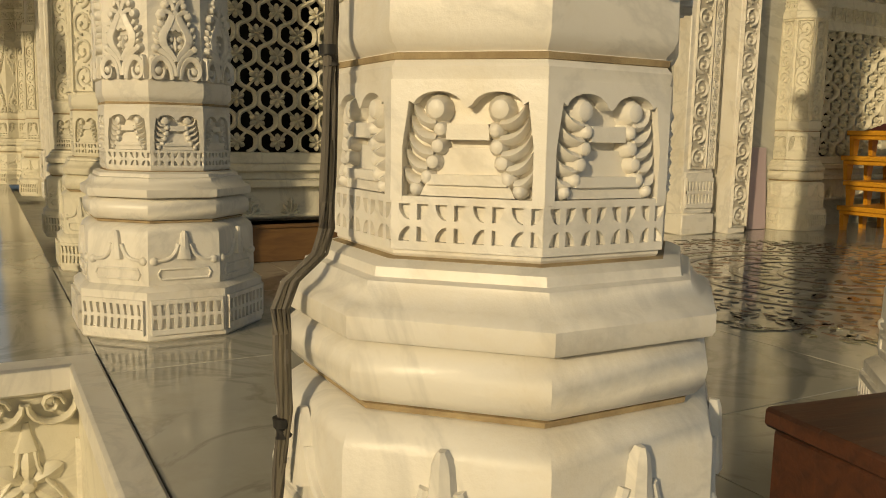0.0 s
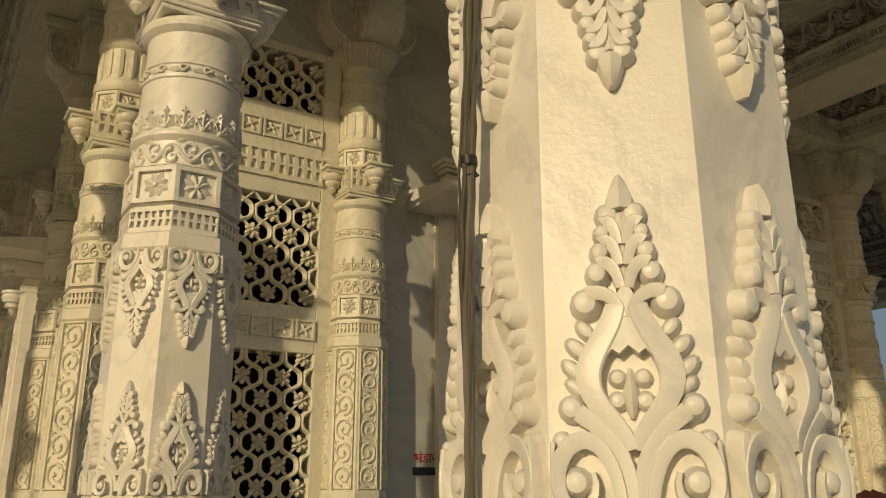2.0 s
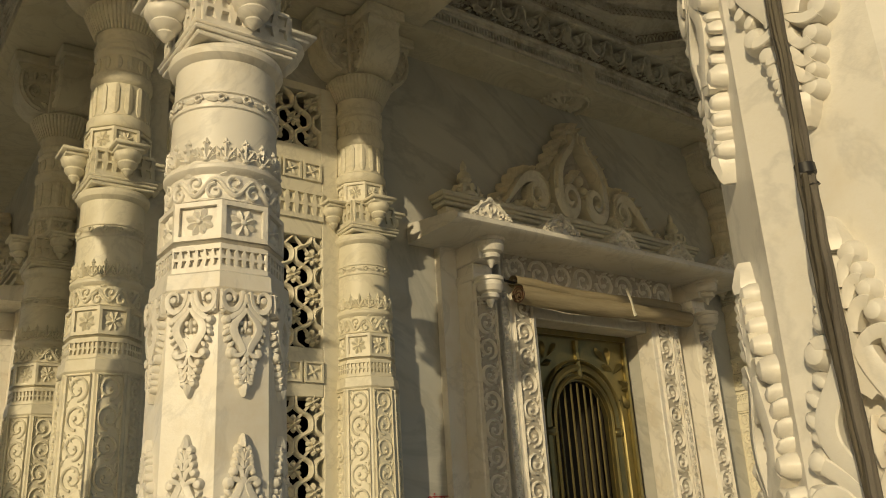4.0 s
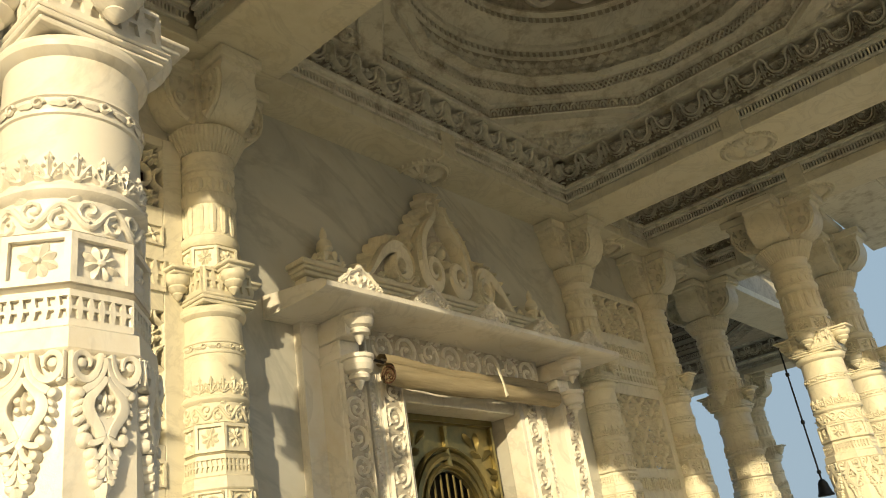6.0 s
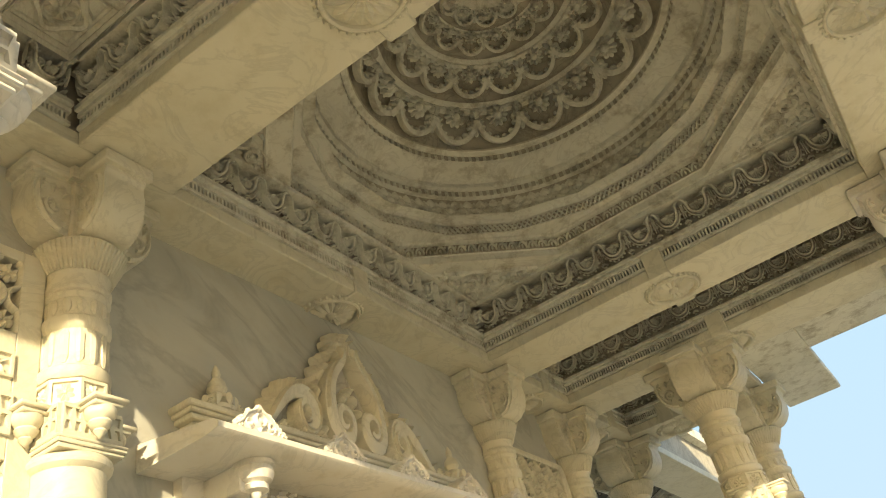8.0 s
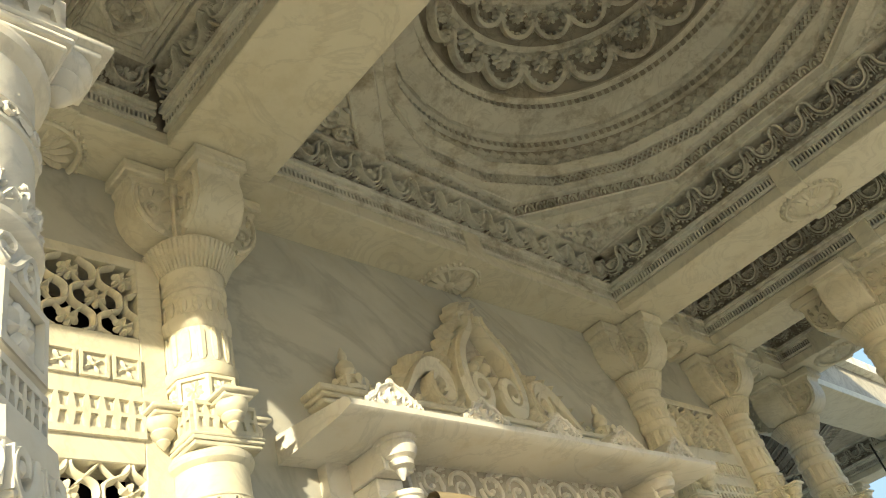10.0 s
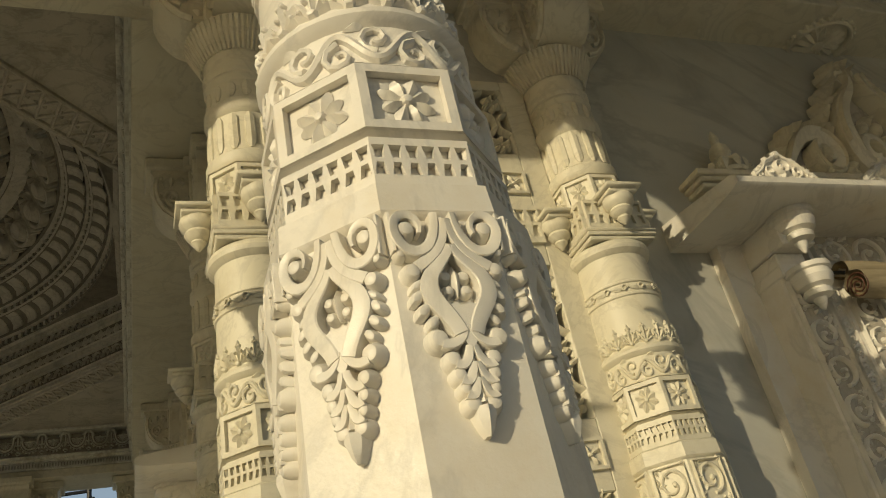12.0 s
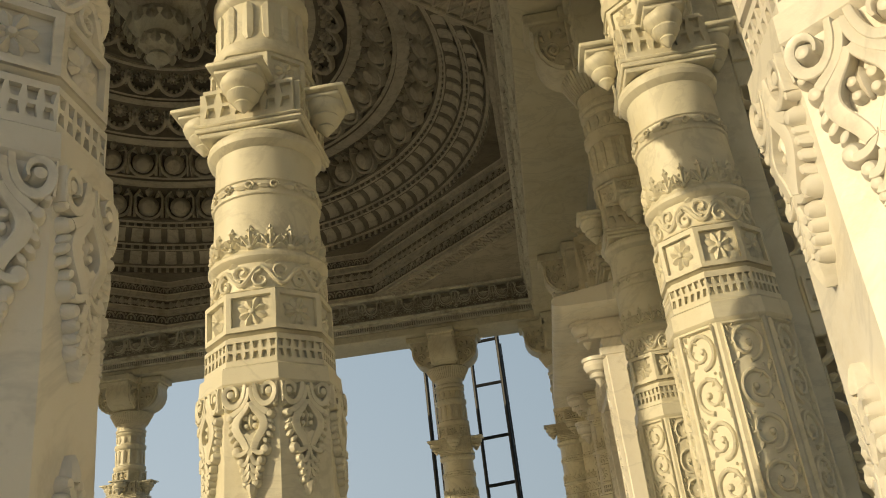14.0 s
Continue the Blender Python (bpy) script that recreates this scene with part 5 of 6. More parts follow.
# ---- doorway ----
def doorway(m):
    e = thing("door_surround", m, "white carved marble door surround with vine jambs", "door surround")
    for q in (-1, 1):
        s = Shape()
        x = q * 0.665
        s.box(x - 0.135, -0.12, ZF, x + 0.135, 0.02, 2.98, 0.006)
        s.box(x - 0.15, -0.15, ZF, x + 0.15, 0.02, ZF + 0.14, 0.008)
        s.box(x - 0.13, -0.14, ZF + 0.14, x + 0.13, 0.02, ZF + 0.42, 0.008)
        part("jamb", s, WHITE, e)
        # darker sheet whose colour stands for shade between the vines, here and below
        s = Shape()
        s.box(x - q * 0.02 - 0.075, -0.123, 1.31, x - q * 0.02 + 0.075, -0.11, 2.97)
        part("vine_shade_ground", s, DUST_SHADE, e, "darker ground behind the carving")
        s = rinceau(0.15, 1.66, 12, 0.022)
        part("vine_panel", s, WHITE, e, "", pose(x - q * 0.02, -0.12, 1.31))
        s = rinceau(0.06, 1.66, 24, 0.010)
        part("narrow_vine_panel", s, WHITE, e, "", pose(x - q * 0.115 + q * 0.23, -0.12, 1.31))
        s = pierced(0.24, 0.20, 8, 0.014)
        part("fluted_foot", s, WHITE, e, "", pose(x, -0.14, ZF + 0.18))
        x = q * 0.99
        s = Shape()
        s.box(x - 0.085, -0.19, ZF, x + 0.085, 0.02, 3.0, 0.006)
        s.box(x + q * 0.085, -0.06, ZF, x + q * 0.19, 0.02, 3.27, 0.006)
        part("pilaster", s, WHITE, e)
        # same painted shade behind the pilaster vine
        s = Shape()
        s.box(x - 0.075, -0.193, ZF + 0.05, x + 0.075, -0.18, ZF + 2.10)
        part("vine_shade_ground", s, DUST_SHADE, e, "darker ground behind the carving")
        s = rinceau(0.15, 2.05, 15, 0.024)
        part("pilaster_vine", s, WHITE, e, "", pose(x, -0.19, ZF + 0.05))
        s = Shape()
        s.box(x - 0.095, -0.30, 3.22, x + 0.095, 0.0, 3.28, 0.006)
        s.box(x - 0.08, -0.27, 3.10, x + 0.08, 0.0, 3.22, 0.006)
        s.box(x - 0.09, -0.22, 2.99, x + 0.09, 0.0, 3.04, 0.006)
        s.box(x - 0.07, -0.20, 3.04, x + 0.07, 0.0, 3.10, 0.006)
        s.lathe([(0.006, 3.055), (0.022, 3.085), (0.026, 3.10), (0.055, 3.106), (0.058, 3.125), (0.048, 3.135), (0.072, 3.145), (0.084, 3.175), (0.078, 3.20), (0.09, 3.205), (0.09, 3.222)], 20, x, -0.275)
        s.lathe([(0.006, 2.83), (0.022, 2.86), (0.026, 2.875), (0.052, 2.882), (0.055, 2.90), (0.045, 2.91), (0.068, 2.92), (0.08, 2.95), (0.074, 2.975), (0.085, 2.98), (0.085, 3.0)], 20, x, -0.245)
        part("pendant_bracket", s, WHITE, e, sharp=22)
    s = Shape()
    s.box(-0.80, -0.12, 2.98, 0.80, 0.02, 3.26, 0.006)
    s.box(-0.53, -0.08, 2.855, 0.53, 0.16, 2.98, 0.006)
    part("lintel", s, WHITE, e)
    # same painted shade behind the lintel vine
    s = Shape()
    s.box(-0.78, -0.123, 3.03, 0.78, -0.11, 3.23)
    part("vine_shade_ground", s, DUST_SHADE, e, "darker ground behind the carving")
    s = rinceau(0.20, 1.56, 12, 0.022, lambda u, v, d: (v - 0.78, -0.12 - d, 3.13 + u))
    part("lintel_vine", s, WHITE, e)
    # canopy slab with a sloped underside
    c = Shape()
    x0, x1 = -1.365, 1.385
    sec = [(0.0, 3.222), (-0.40, 3.222), (-0.450, 3.230), (-0.462, 3.242), (-0.462, 3.266), (-0.442, 3.280), (0.0, 3.345)]
    n = len(sec)
    c.put([(x0 + (0.01 if i in (3, 4) else 0), y, z) for i, (y, z) in enumerate(sec)] + [(x1, y, z) for y, z in sec], [tuple(range(n))[::-1], tuple(range(n, 2 * n))] + [(i, (i + 1) % n, n + (i + 1) % n, n + i) for i in range(n)])
    part("canopy", c, WHITE, e, "white marble canopy slab over the door")
    cres = Shape()
    cres.plate([(-0.15, 0), (0.15, 0), (0.145, 0.02), (0.10, 0.045), (0.07, 0.085), (0.025, 0.105), (0, 0.125), (-0.025, 0.105), (-0.07, 0.085), (-0.10, 0.045), (-0.145, 0.02)], -0.14, 0.0)
    for q in (-1, 1):
        cres.ridge([(q * 0.145, 0.012), (q * 0.10, 0.042), (q * 0.07, 0.082), (q * 0.025, 0.102), (0, 0.125)], 0.008, 0.018)
        cres.ridge(spiral(q * 0.062, 0.038, 0.026, radians(-90), 1.3, q, 12), taper(0.008, 0.005, 13), 0.018)
        cres.ridge(spiral(q * 0.112, 0.020, 0.016, radians(-90), 1.1, q, 9), taper(0.006, 0.004, 10), 0.016)
        for u, v in ((0.135, 0.028), (0.098, 0.056), (0.060, 0.094), (0.115, 0.044)):
            cres.blob(q * u, v, 0.013, 0.013, 0.016, 0, 7)
    cres.ridge([(0.028 * math.sin(radians(t)), 0.060 - 0.028 * math.cos(radians(t))) for t in range(0, 361, 30)], 0.007, 0.020)
    cres.blob(0, 0.06, 0.012, 0.016, 0.018)
    cres.blob(0, 0.118, 0.018, 0.018, 0.020)
    cres.petal(0, 0.003, radians(90), 0.035, 0.03, 0.016)
    me = cres.mesh("crest", WHITE)
    for i in range(5):
        link("crest", me, e, pose(-1.09 + i * 0.545, -0.420, 3.279))
    # stepped cornice above
    s = Shape()
    for y, z0, z1, w in ((-0.075, 3.32, 3.40, 1.13), (-0.10, 3.40, 3.425, 1.155), (-0.085, 3.425, 3.475, 1.14), (-0.112, 3.475, 3.50, 1.17), (-0.128, 3.50, 3.522, 1.185), (-0.140, 3.522, 3.552, 1.20)):
        s.box(-w, y, z0, w, 0.02, z1, 0.006)
    part("cornice", s, CREAM, e)
    s = Shape()
    for i in range(15):
        if abs(i - 7) < 1:
            continue
        cl = crown_leaf(0.085, 0.05, 0.02, lambda u, v, d: (-1.05 + i * 0.15 + u, -0.115 - d, 3.552 + v))
        s.put(cl.v, cl.f)
    part("cornice_leaves", s, CREAM, e)
    for q in (-1, 1):
        s = Shape()
        s.lathe([(0.075, 3.55), (0.08, 3.568), (0.052, 3.585), (0.068, 3.605), (0.056, 3.63), (0.032, 3.642), (0.048, 3.668), (0.040, 3.705), (0.018, 3.73), (0.022, 3.75), (0.018, 3.77), (0.004, 3.80)], 16, q * 0.98, -0.075)
        for i in range(8):
            s.petal(0, 3.555, radians(90), 0.07, 0.05, 0.02, lambda u, v, d, i=i, q=q: (q * 0.98 + (0.075 + d) * math.cos(math.pi * i / 4) - u * math.sin(math.pi * i / 4), -0.075 + (0.075 + d) * math.sin(math.pi * i / 4) + u * math.cos(math.pi * i / 4), v))
        part("finial", s, CREAM, e)
    # pediment scrolls
    s = Shape()
    f = lambda u, v, d: (0.85 * u, -d, 3.548 + 1.10 * v)

    def wide(a, b, c, i, j):
        return taper(a, b, i) + taper(b, c, j)

    s.strap([(-0.80, 0.012), (0, 0.012), (0.80, 0.012)], [0.016] * 3, 0.12, f)
    back = [(0.72, 0.0), (0.66, 0.10), (0.56, 0.19), (0.44, 0.20), (0.34, 0.10), (0.29, 0.12), (0.27, 0.30), (0.20, 0.42), (0.08, 0.50), (0.06, 0.60), (0.0, 0.66)]
    # darker plate that sets the scrolls off
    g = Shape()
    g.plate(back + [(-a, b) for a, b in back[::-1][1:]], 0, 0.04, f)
    part("pediment_ground", g, DUST_SHADE, e, "darker ground behind the carving")
    for q in (-1, 1):
        curl = [(q * (0.475 - 0.105 * math.sin(radians(t)) * (1 - t / 760)), 0.125 + 0.105 * math.cos(radians(t)) * (1 - t / 760)) for t in range(10, 560, 22)]
        lead = bez((q * 0.82, 0.01), (q * 0.74, 0.05), (q * 0.64, 0.235), (q * 0.50, 0.232), 9)
        s.strap((lead + curl)[::q], wide(0.012, 0.038, 0.010, 10, 25)[::q], 0.125, f)
        inner = [(q * (0.145 + 0.115 * math.cos(radians(t)) * (1 - t / 700)), 0.14 - 0.115 * math.sin(radians(t)) * (1 - t / 700)) for t in range(0, 520, 22)]
        lead = bez((q * 0.055, 0.58), (q * 0.05, 0.42), (q * 0.25, 0.46), (q * 0.262, 0.20), 12)
        s.strap((lead + inner)[::q], wide(0.02, 0.042, 0.011, 13, 24)[::q], 0.145, f)
        s.strap([(q * (0.075 + 0.04 * math.sin(radians(t)) * (1 - t / 600)), 0.565 - 0.04 * math.cos(radians(t)) * (1 - t / 600)) for t in range(-150, 330, 30)][::q], taper(0.016, 0.010, 16), 0.12, f)
        for u, v, r, r2, h in ((0.66, 0.17, 0.04, 0.03, 0.10), (0.60, 0.225, 0.035, 0.03, 0.11), (0.52, 0.262, 0.03, 0.04, 0.12), (0.45, 0.255, 0.025, 0.03, 0.10), (0.34, 0.20, 0.03, 0.06, 0.11), (0.315, 0.27, 0.025, 0.05, 0.11), (0.27, 0.39, 0.03, 0.04, 0.12), (0.74, 0.085, 0.04, 0.025, 0.09),
                               (0.20, 0.45, 0.03, 0.025, 0.11), (0.12, 0.485, 0.025, 0.025, 0.10), (0.33, 0.06, 0.03, 0.05, 0.14), (0.37, 0.035, 0.03, 0.03, 0.14), (0.05, 0.635, 0.03, 0.03, 0.11), (0.05, 0.30, 0.035, 0.05, 0.11), (0.06, 0.22, 0.03, 0.04, 0.13)):
            s.blob(q * u, v, r, r2, h, q * 0.5, 8, f)
        # leafy edges, raised rims and the small curls in the hollows
        for u, v, t, ln, w in ((0.80, 0.03, 35, 0.10, 0.06), (0.74, 0.08, 60, 0.10, 0.06), (0.69, 0.14, 75, 0.10, 0.06), (0.63, 0.19, 80, 0.10, 0.06), (0.57, 0.225, 95, 0.09, 0.06), (0.50, 0.24, 110, 0.09, 0.06), (0.43, 0.235, 130, 0.08, 0.05),
                               (0.36, 0.10, 95, 0.14, 0.06), (0.35, 0.20, 80, 0.13, 0.06), (0.325, 0.06, 60, 0.10, 0.06), (0.29, 0.30, 50, 0.09, 0.06), (0.27, 0.36, 60, 0.09, 0.06), (0.22, 0.43, 70, 0.09, 0.06), (0.15, 0.465, 60, 0.09, 0.06), (0.10, 0.50, 30, 0.10, 0.06), (0.09, 0.56, 45, 0.09, 0.05), (0.06, 0.61, 60, 0.08, 0.05),
                               (0.47, 0.02, 150, 0.10, 0.05), (0.58, 0.02, 40, 0.09, 0.05), (0.66, 0.015, 20, 0.08, 0.04), (0.10, 0.03, 110, 0.12, 0.06), (0.20, 0.02, 60, 0.08, 0.05)):
            s.petal(q * u, v, radians(t if q > 0 else 180 - t), ln, w, 0.135, f)
        s.ridge([(q * (0.475 - 0.118 * math.sin(radians(t)) * (1 - t / 900)), 0.125 + 0.118 * math.cos(radians(t)) * (1 - t / 900)) for t in range(10, 330, 20)], 0.009, 0.138, f)
        s.ridge(bez((q * 0.065, 0.58), (q * 0.075, 0.44), (q * 0.285, 0.46), (q * 0.295, 0.18), 12), 0.009, 0.155, f)
        s.ridge(spiral(q * 0.06, 0.215, 0.05, radians(-90), 1.3, q, 14, 0.25), taper(0.018, 0.010, 15), 0.11, f)
        s.ridge(spiral(q * 0.475, 0.120, 0.045, radians(60), 1.2, -q, 12, 0.3), taper(0.018, 0.010, 13), 0.12, f)
    s.petal(0, 0.58, radians(90), 0.12, 0.07, 0.16, f)
    s.blob(0, 0.655, 0.035, 0.035, 0.12, 0, 9, f)
    s.petal(0, 0.03, radians(90), 0.16, 0.09, 0.16, f)
    s.petal(0, 0.28, radians(90), 0.10, 0.08, 0.13, f)
    part("pediment_scrolls", s, CREAM, e)
    return e


doorway(pose(DCX, WALL, 0))
doorway(pose(XA + 0.10, 7.60, 0, 0, 0, -90))

# brass door
door = thing("brass_door", pose(DCX, WALL + 0.10, ZF), "greenish old brass temple door with an arched barred opening", "door")
s = Shape()
W2, AR, AZ = 0.50, 0.235, 1.40
arch = [(AR, 0.25)] + [(AR * math.cos(math.pi * i / 16), AZ + 1.1 * AR * math.sin(math.pi * i / 16)) for i in range(17)] + [(-AR, 0.25)]
out = [(W2, 0.0), (W2, AZ)] + [(W2 * max(-1, min(1, 1.5 * math.cos(math.pi * i / 16))), AZ + (0.60 if 3 < i < 13 else 0.60 * min(1, (min(i, 16 - i)) / 4))) for i in range(1, 16)] + [(-W2, AZ), (-W2, 0.0)]
n = len(arch)
s.put([(u, 0, v) for u, v in arch] + [(u, 0, v) for u, v in out] + [(u, 0.03, v) for u, v in arch], [(i, i + 1, n + i + 1, n + i)[::-1] for i in range(n - 1)] + [(0, n, 2 * n - 1, n - 1)] + [(i, i + 1, 2 * n + i + 1, 2 * n + i) for i in range(n - 1)])
s.box(-W2, -0.006, AZ + 0.54, W2, 0.03, 2.03)
part("leaf", s, BRASS, door)
s = Shape()
for r, w in ((1.10, 0.018), (1.32, 0.03), (1.50, 0.012)):
    s.ridge([(AR * r, 0.9)] + [(AR * r * math.cos(math.pi * i / 20), AZ + 1.1 * AR * r * math.sin(math.pi * i / 20)) for i in range(21)] + [(-AR * r, 0.9)], w, 0.035)
s.ridge([(-0.46, 0), (-0.46, 1.94), (0.46, 1.94), (0.46, 0)], 0.016, 0.03)
for q in (-1, 1):
    s.ridge([(q * 0.30, 0.2), (q * 0.30, 1.30)], 0.03, 0.03)
    s.blob(q * 0.30, 1.33, 0.05, 0.04, 0.05)
    for a, b, t, l in ((0.34, 1.72, 40, 0.12), (0.30, 1.78, 90, 0.12), (0.38, 1.68, -20, 0.10), (0.26, 1.80, 130, 0.12), (0.40, 1.58, -60, 0.10), (0.33, 1.74, 160, 0.1), (0.38, 1.55, 200, 0.08), (0.40, 1.62, 10, 0.06)):
        s.petal(q * a, b, radians(t if q > 0 else 180 - t), l, 0.05, 0.035)
s.ridge([(0, 1.68), (0, 1.80), (0, 1.92)], [0.03, 0.018, 0.022], 0.04)
part("embossed_relief", s, BRASS, door)
for i in range(7):
    s = Shape()
    x = -0.18 + i * 0.06
    tube(s, [(x, 0.015, 0.25), (x, 0.015, 0.9), (x, 0.015, AZ + 1.05 * math.sqrt(max(0, AR * AR - x * x)))], 0.008, 8)
    part("bar", s, BRASS_D, door)
# added black sheet behind the bars, painted darkness of the room
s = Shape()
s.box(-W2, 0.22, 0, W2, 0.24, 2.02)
part("unlit_interior", s, UNLIT, door)

# rolled mat over the door
mat_roll = thing("rolled_blind", pose(DCX + 0.02, WALL - 0.20, 2.965), "rolled tan bamboo blind tied above the door", "blind")
s = Shape()
rng = random.Random(5)
for cz, cy, r, l in ((0.058, 0.03, 0.040, 0.76), (-0.025, -0.025, 0.054, 0.78)):
    k, nx = 24, 40
    wob = [rng.uniform(0, 6) for _ in range(8)]
    vs = []
    for j in range(nx + 1):
        x = -1 + 2 * j / nx
        for i in range(k):
            a = 2 * math.pi * i / k
            rr = r * (1 + 0.05 * math.sin(2 * a + wob[0] + 2.0 * x) + 0.035 * math.sin(5 * a + 9 * x + wob[1]) + 0.03 * math.sin(17 * x + wob[2] + 2 * a) - 0.12 * math.exp(-((x - 0.17) / 0.03) ** 2))
            vs.append((x * l, cy + rr * math.cos(a), cz + rr * math.sin(a) - 0.010 * math.cos(2.2 * x) + 0.006 * math.sin(4 * x + wob[3])))
    s.put(vs, [(j * k + i, j * k + (i + 1) % k, (j + 1) * k + (i + 1) % k, (j + 1) * k + i) for j in range(nx) for i in range(k)])
part("roll", s, BAMBOO, mat_roll)
s = Shape()
for q in (-1, 1):
    s = Shape()
    s.ridge(spiral(-0.03, -0.03, 0.055, 0, 3, 1, 40, 0.1), 0.003, 0.004, lambda u, v, d, q=q: (q * (0.775 + d), u, v))
    part("roll_end", s, BROWN, mat_roll)
s = Shape()
s.ridge([(0.10, 0.10), (0.13, 0.02), (0.14, -0.02), (0.145, -0.05), (0.155, -0.075)], [0.014, 0.010, 0.008, 0.012, 0.016], 0.006, lambda u, v, d: (u, -0.095 - d, v))
part("tie", s, CREAM, mat_roll, "frayed cloth tie")
s = Shape()
tube(s, [(-0.90, 0.10, 0.085), (-0.80, 0.06, 0.08), (-0.74, 0.03, 0.06)], 0.008)
tube(s, [(-0.86, 0.06, 0.09), (-0.86, -0.0, 0.07), (-0.84, 0.0, 0.05)], 0.006)
part("hook", s, IRON, mat_roll)


# ---- loose things on the porch ----
def step_table(x, y, z, turn):
    e = thing("low_table", pose(x, y, z, 0, 0, turn), "yellow painted wooden low table, stacked beside the screen", "table", "stacked tables")
    for z0, w, d in ((0.145, 0.30, 0.20), (0.325, 0.28, 0.18)):
        s = Shape()
        s.box(-w, -d, z0, w, d, z0 + 0.035, 0.005)
        s.box(-w + 0.02, -d + 0.01, z0 - 0.03, w - 0.02, d - 0.01, z0, 0.004)
        part("tabletop", s, YELLOW, e)
        for a in (-1, 0, 1):
            for b in (-1, 1):
                s = Shape()
                lo = z0 - 0.145
                t, u = 0.022, 0.038
                cx, cy = a * (w - 0.05), b * (d - 0.035)
                s.put([(cx - t, cy - 0.015, lo), (cx + t, cy - 0.015, lo), (cx + t, cy + 0.015, lo), (cx - t, cy + 0.015, lo), (cx - u, cy - 0.015, z0 - 0.028), (cx + u, cy - 0.015, z0 - 0.028), (cx + u, cy + 0.015, z0 - 0.028), (cx - u, cy + 0.015, z0 - 0.028)],
                      [(3, 2, 1, 0), (4, 5, 6, 7), (0, 1, 5, 4), (1, 2, 6, 5), (2, 3, 7, 6), (3, 0, 4, 7)])
                part("leg", s, YELLOW, e)
    return e


step_table(5.75, 3.66, ZF, 4)
step_table(5.77, 3.67, ZF + 0.36, 2)
s = Shape()
random.seed(4)
g = 14
s.put([(0.34 * (i / g - 0.5), 0.20 * (j / g - 0.5), 0.05 * math.sin(math.pi * i / g) * math.sin(math.pi * j / g) * (0.7 + 0.5 * random.random()) + 0.002) for j in range(g + 1) for i in range(g + 1)], [(j * (g + 1) + i, j * (g + 1) + i + 1, (j + 1) * (g + 1) + i + 1, (j + 1) * (g + 1) + i) for j in range(g) for i in range(g)])
tagged(part("folded_cloth", s, CLOTH, None, "", pose(5.71, 3.66, ZF + 0.72), 70), "crumpled dark red cloth on the yellow tables", "cloth")

box = thing("wooden_chest", pose(1.265, 0.656, ZF, 0, 0, -8), "worn dark brown wooden chest on the marble floor", "chest")
s = Shape()
s.box(-0.21, -0.16, 0, 0.20, 0.16, 0.18, 0.008)
part("body", s, BROWN, box)
s = Shape()
s.box(-0.22, -0.17, 0.18, 0.21, 0.17, 0.212, 0.006)
part("lid", s, BROWN, box)

s = Shape()
s.box(-0.46, -0.10, 0, 0.46, 0.06, 0.185, 0.006)
s.box(-0.47, -0.11, 0.165, 0.47, 0.06, 0.185, 0.004)
tagged(part("low_bench", s, TERRA, None, "", pose(1.18, 3.97, ZF)), "brown wooden box bench under the pierced screen", "bench")
s = Shape()
s.box(-0.09, -0.012, 0, 0.09, 0.012, 0.585, 0.003)
tagged(part("pink_board", s, PINK, None, "", pose(4.86, WALL - 0.06, ZF + 0.002, -4)), "pale pink board leaning on the wall by the door", "board")

# small painted sign and its plate
sign = thing("wall_sign", pose(2.28, WALL, 1.75), "small dark name plate with red lettering above it", "sign")
s = Shape()
s.box(-0.075, -0.012, -0.022, 0.075, 0, 0.020, 0.003)
part("plate", s, IRON, sign)
tc = bpy.data.curves.new("lettering", "FONT")
tc.body, tc.size, tc.align_x, tc.extrude = "\u092d\u0902\u0921\u093e\u0930", 0.075, "CENTER", 0.002
tc.materials.append(RED)
tx = new("lettering", tc)
tx.parent, tx.matrix_basis = sign, pose(0, -0.004, 0.045, 90)
tx["label"] = "red painted word"

# cable bundle up the near pillar
cab = thing("cable_bundle", pose(0, 0, 0), "weathered black and grey cables tied up the pillar", "cables")
CX, CY = 0.330, 0.838
rng = random.Random(11)
PATH = ((0.02, 0.076), (0.20, 0.066), (0.33, 0.058), (0.40, 0.060), (0.455, 0.062), (0.475, 0.048), (0.492, 0.020), (0.53, 0.008), (0.62, 0.004), (0.75, 0.0), (1.5, -0.010), (1.75, -0.018), (3.08, -0.020))


def cable_out(h):
    for (a, u), (b, v) in zip(PATH, PATH[1:]):
        if a <= h <= b:
            return u + (v - u) * (h - a) / (b - a)
    return PATH[-1][1]


for i in range(10):
    s = Shape()
    ph, tw, ro = rng.uniform(0, 6.3), rng.uniform(2.0, 5.0), 0.0 if i == 0 else rng.uniform(0.0035, 0.0062)
    r = rng.uniform(0.0022, 0.0038) if i < 9 else 0.0018
    if i == 9:
        ro = 0.010
    pts = []
    for k in range(110):
        h = 0.02 + 0.0282 * k
        a = ph + tw * h + 0.5 * math.sin(9 * h + ph)
        j = 0.0012
        pts.append((CX - cable_out(h) + ro * math.cos(a) + 0.003 * math.sin(5 * h) + rng.uniform(-j, j), CY + ro * math.sin(a) + rng.uniform(-j, j), ZF + h))
    tube(s, pts, r, 6)
    part("cable", s, BARK if i % 3 else CABLE, cab)
for h in (0.30, 0.70, 1.12, 1.75):
    s = Shape()
    x = CX - cable_out(h) + 0.003 * math.sin(5 * h)
    tube(s, [(x + 0.002, CY, ZF + h), (x, CY, ZF + h + 0.012), (x - 0.001, CY, ZF + h + 0.022)], 0.0098, 10)
    part("tie", s, IRON, cab)

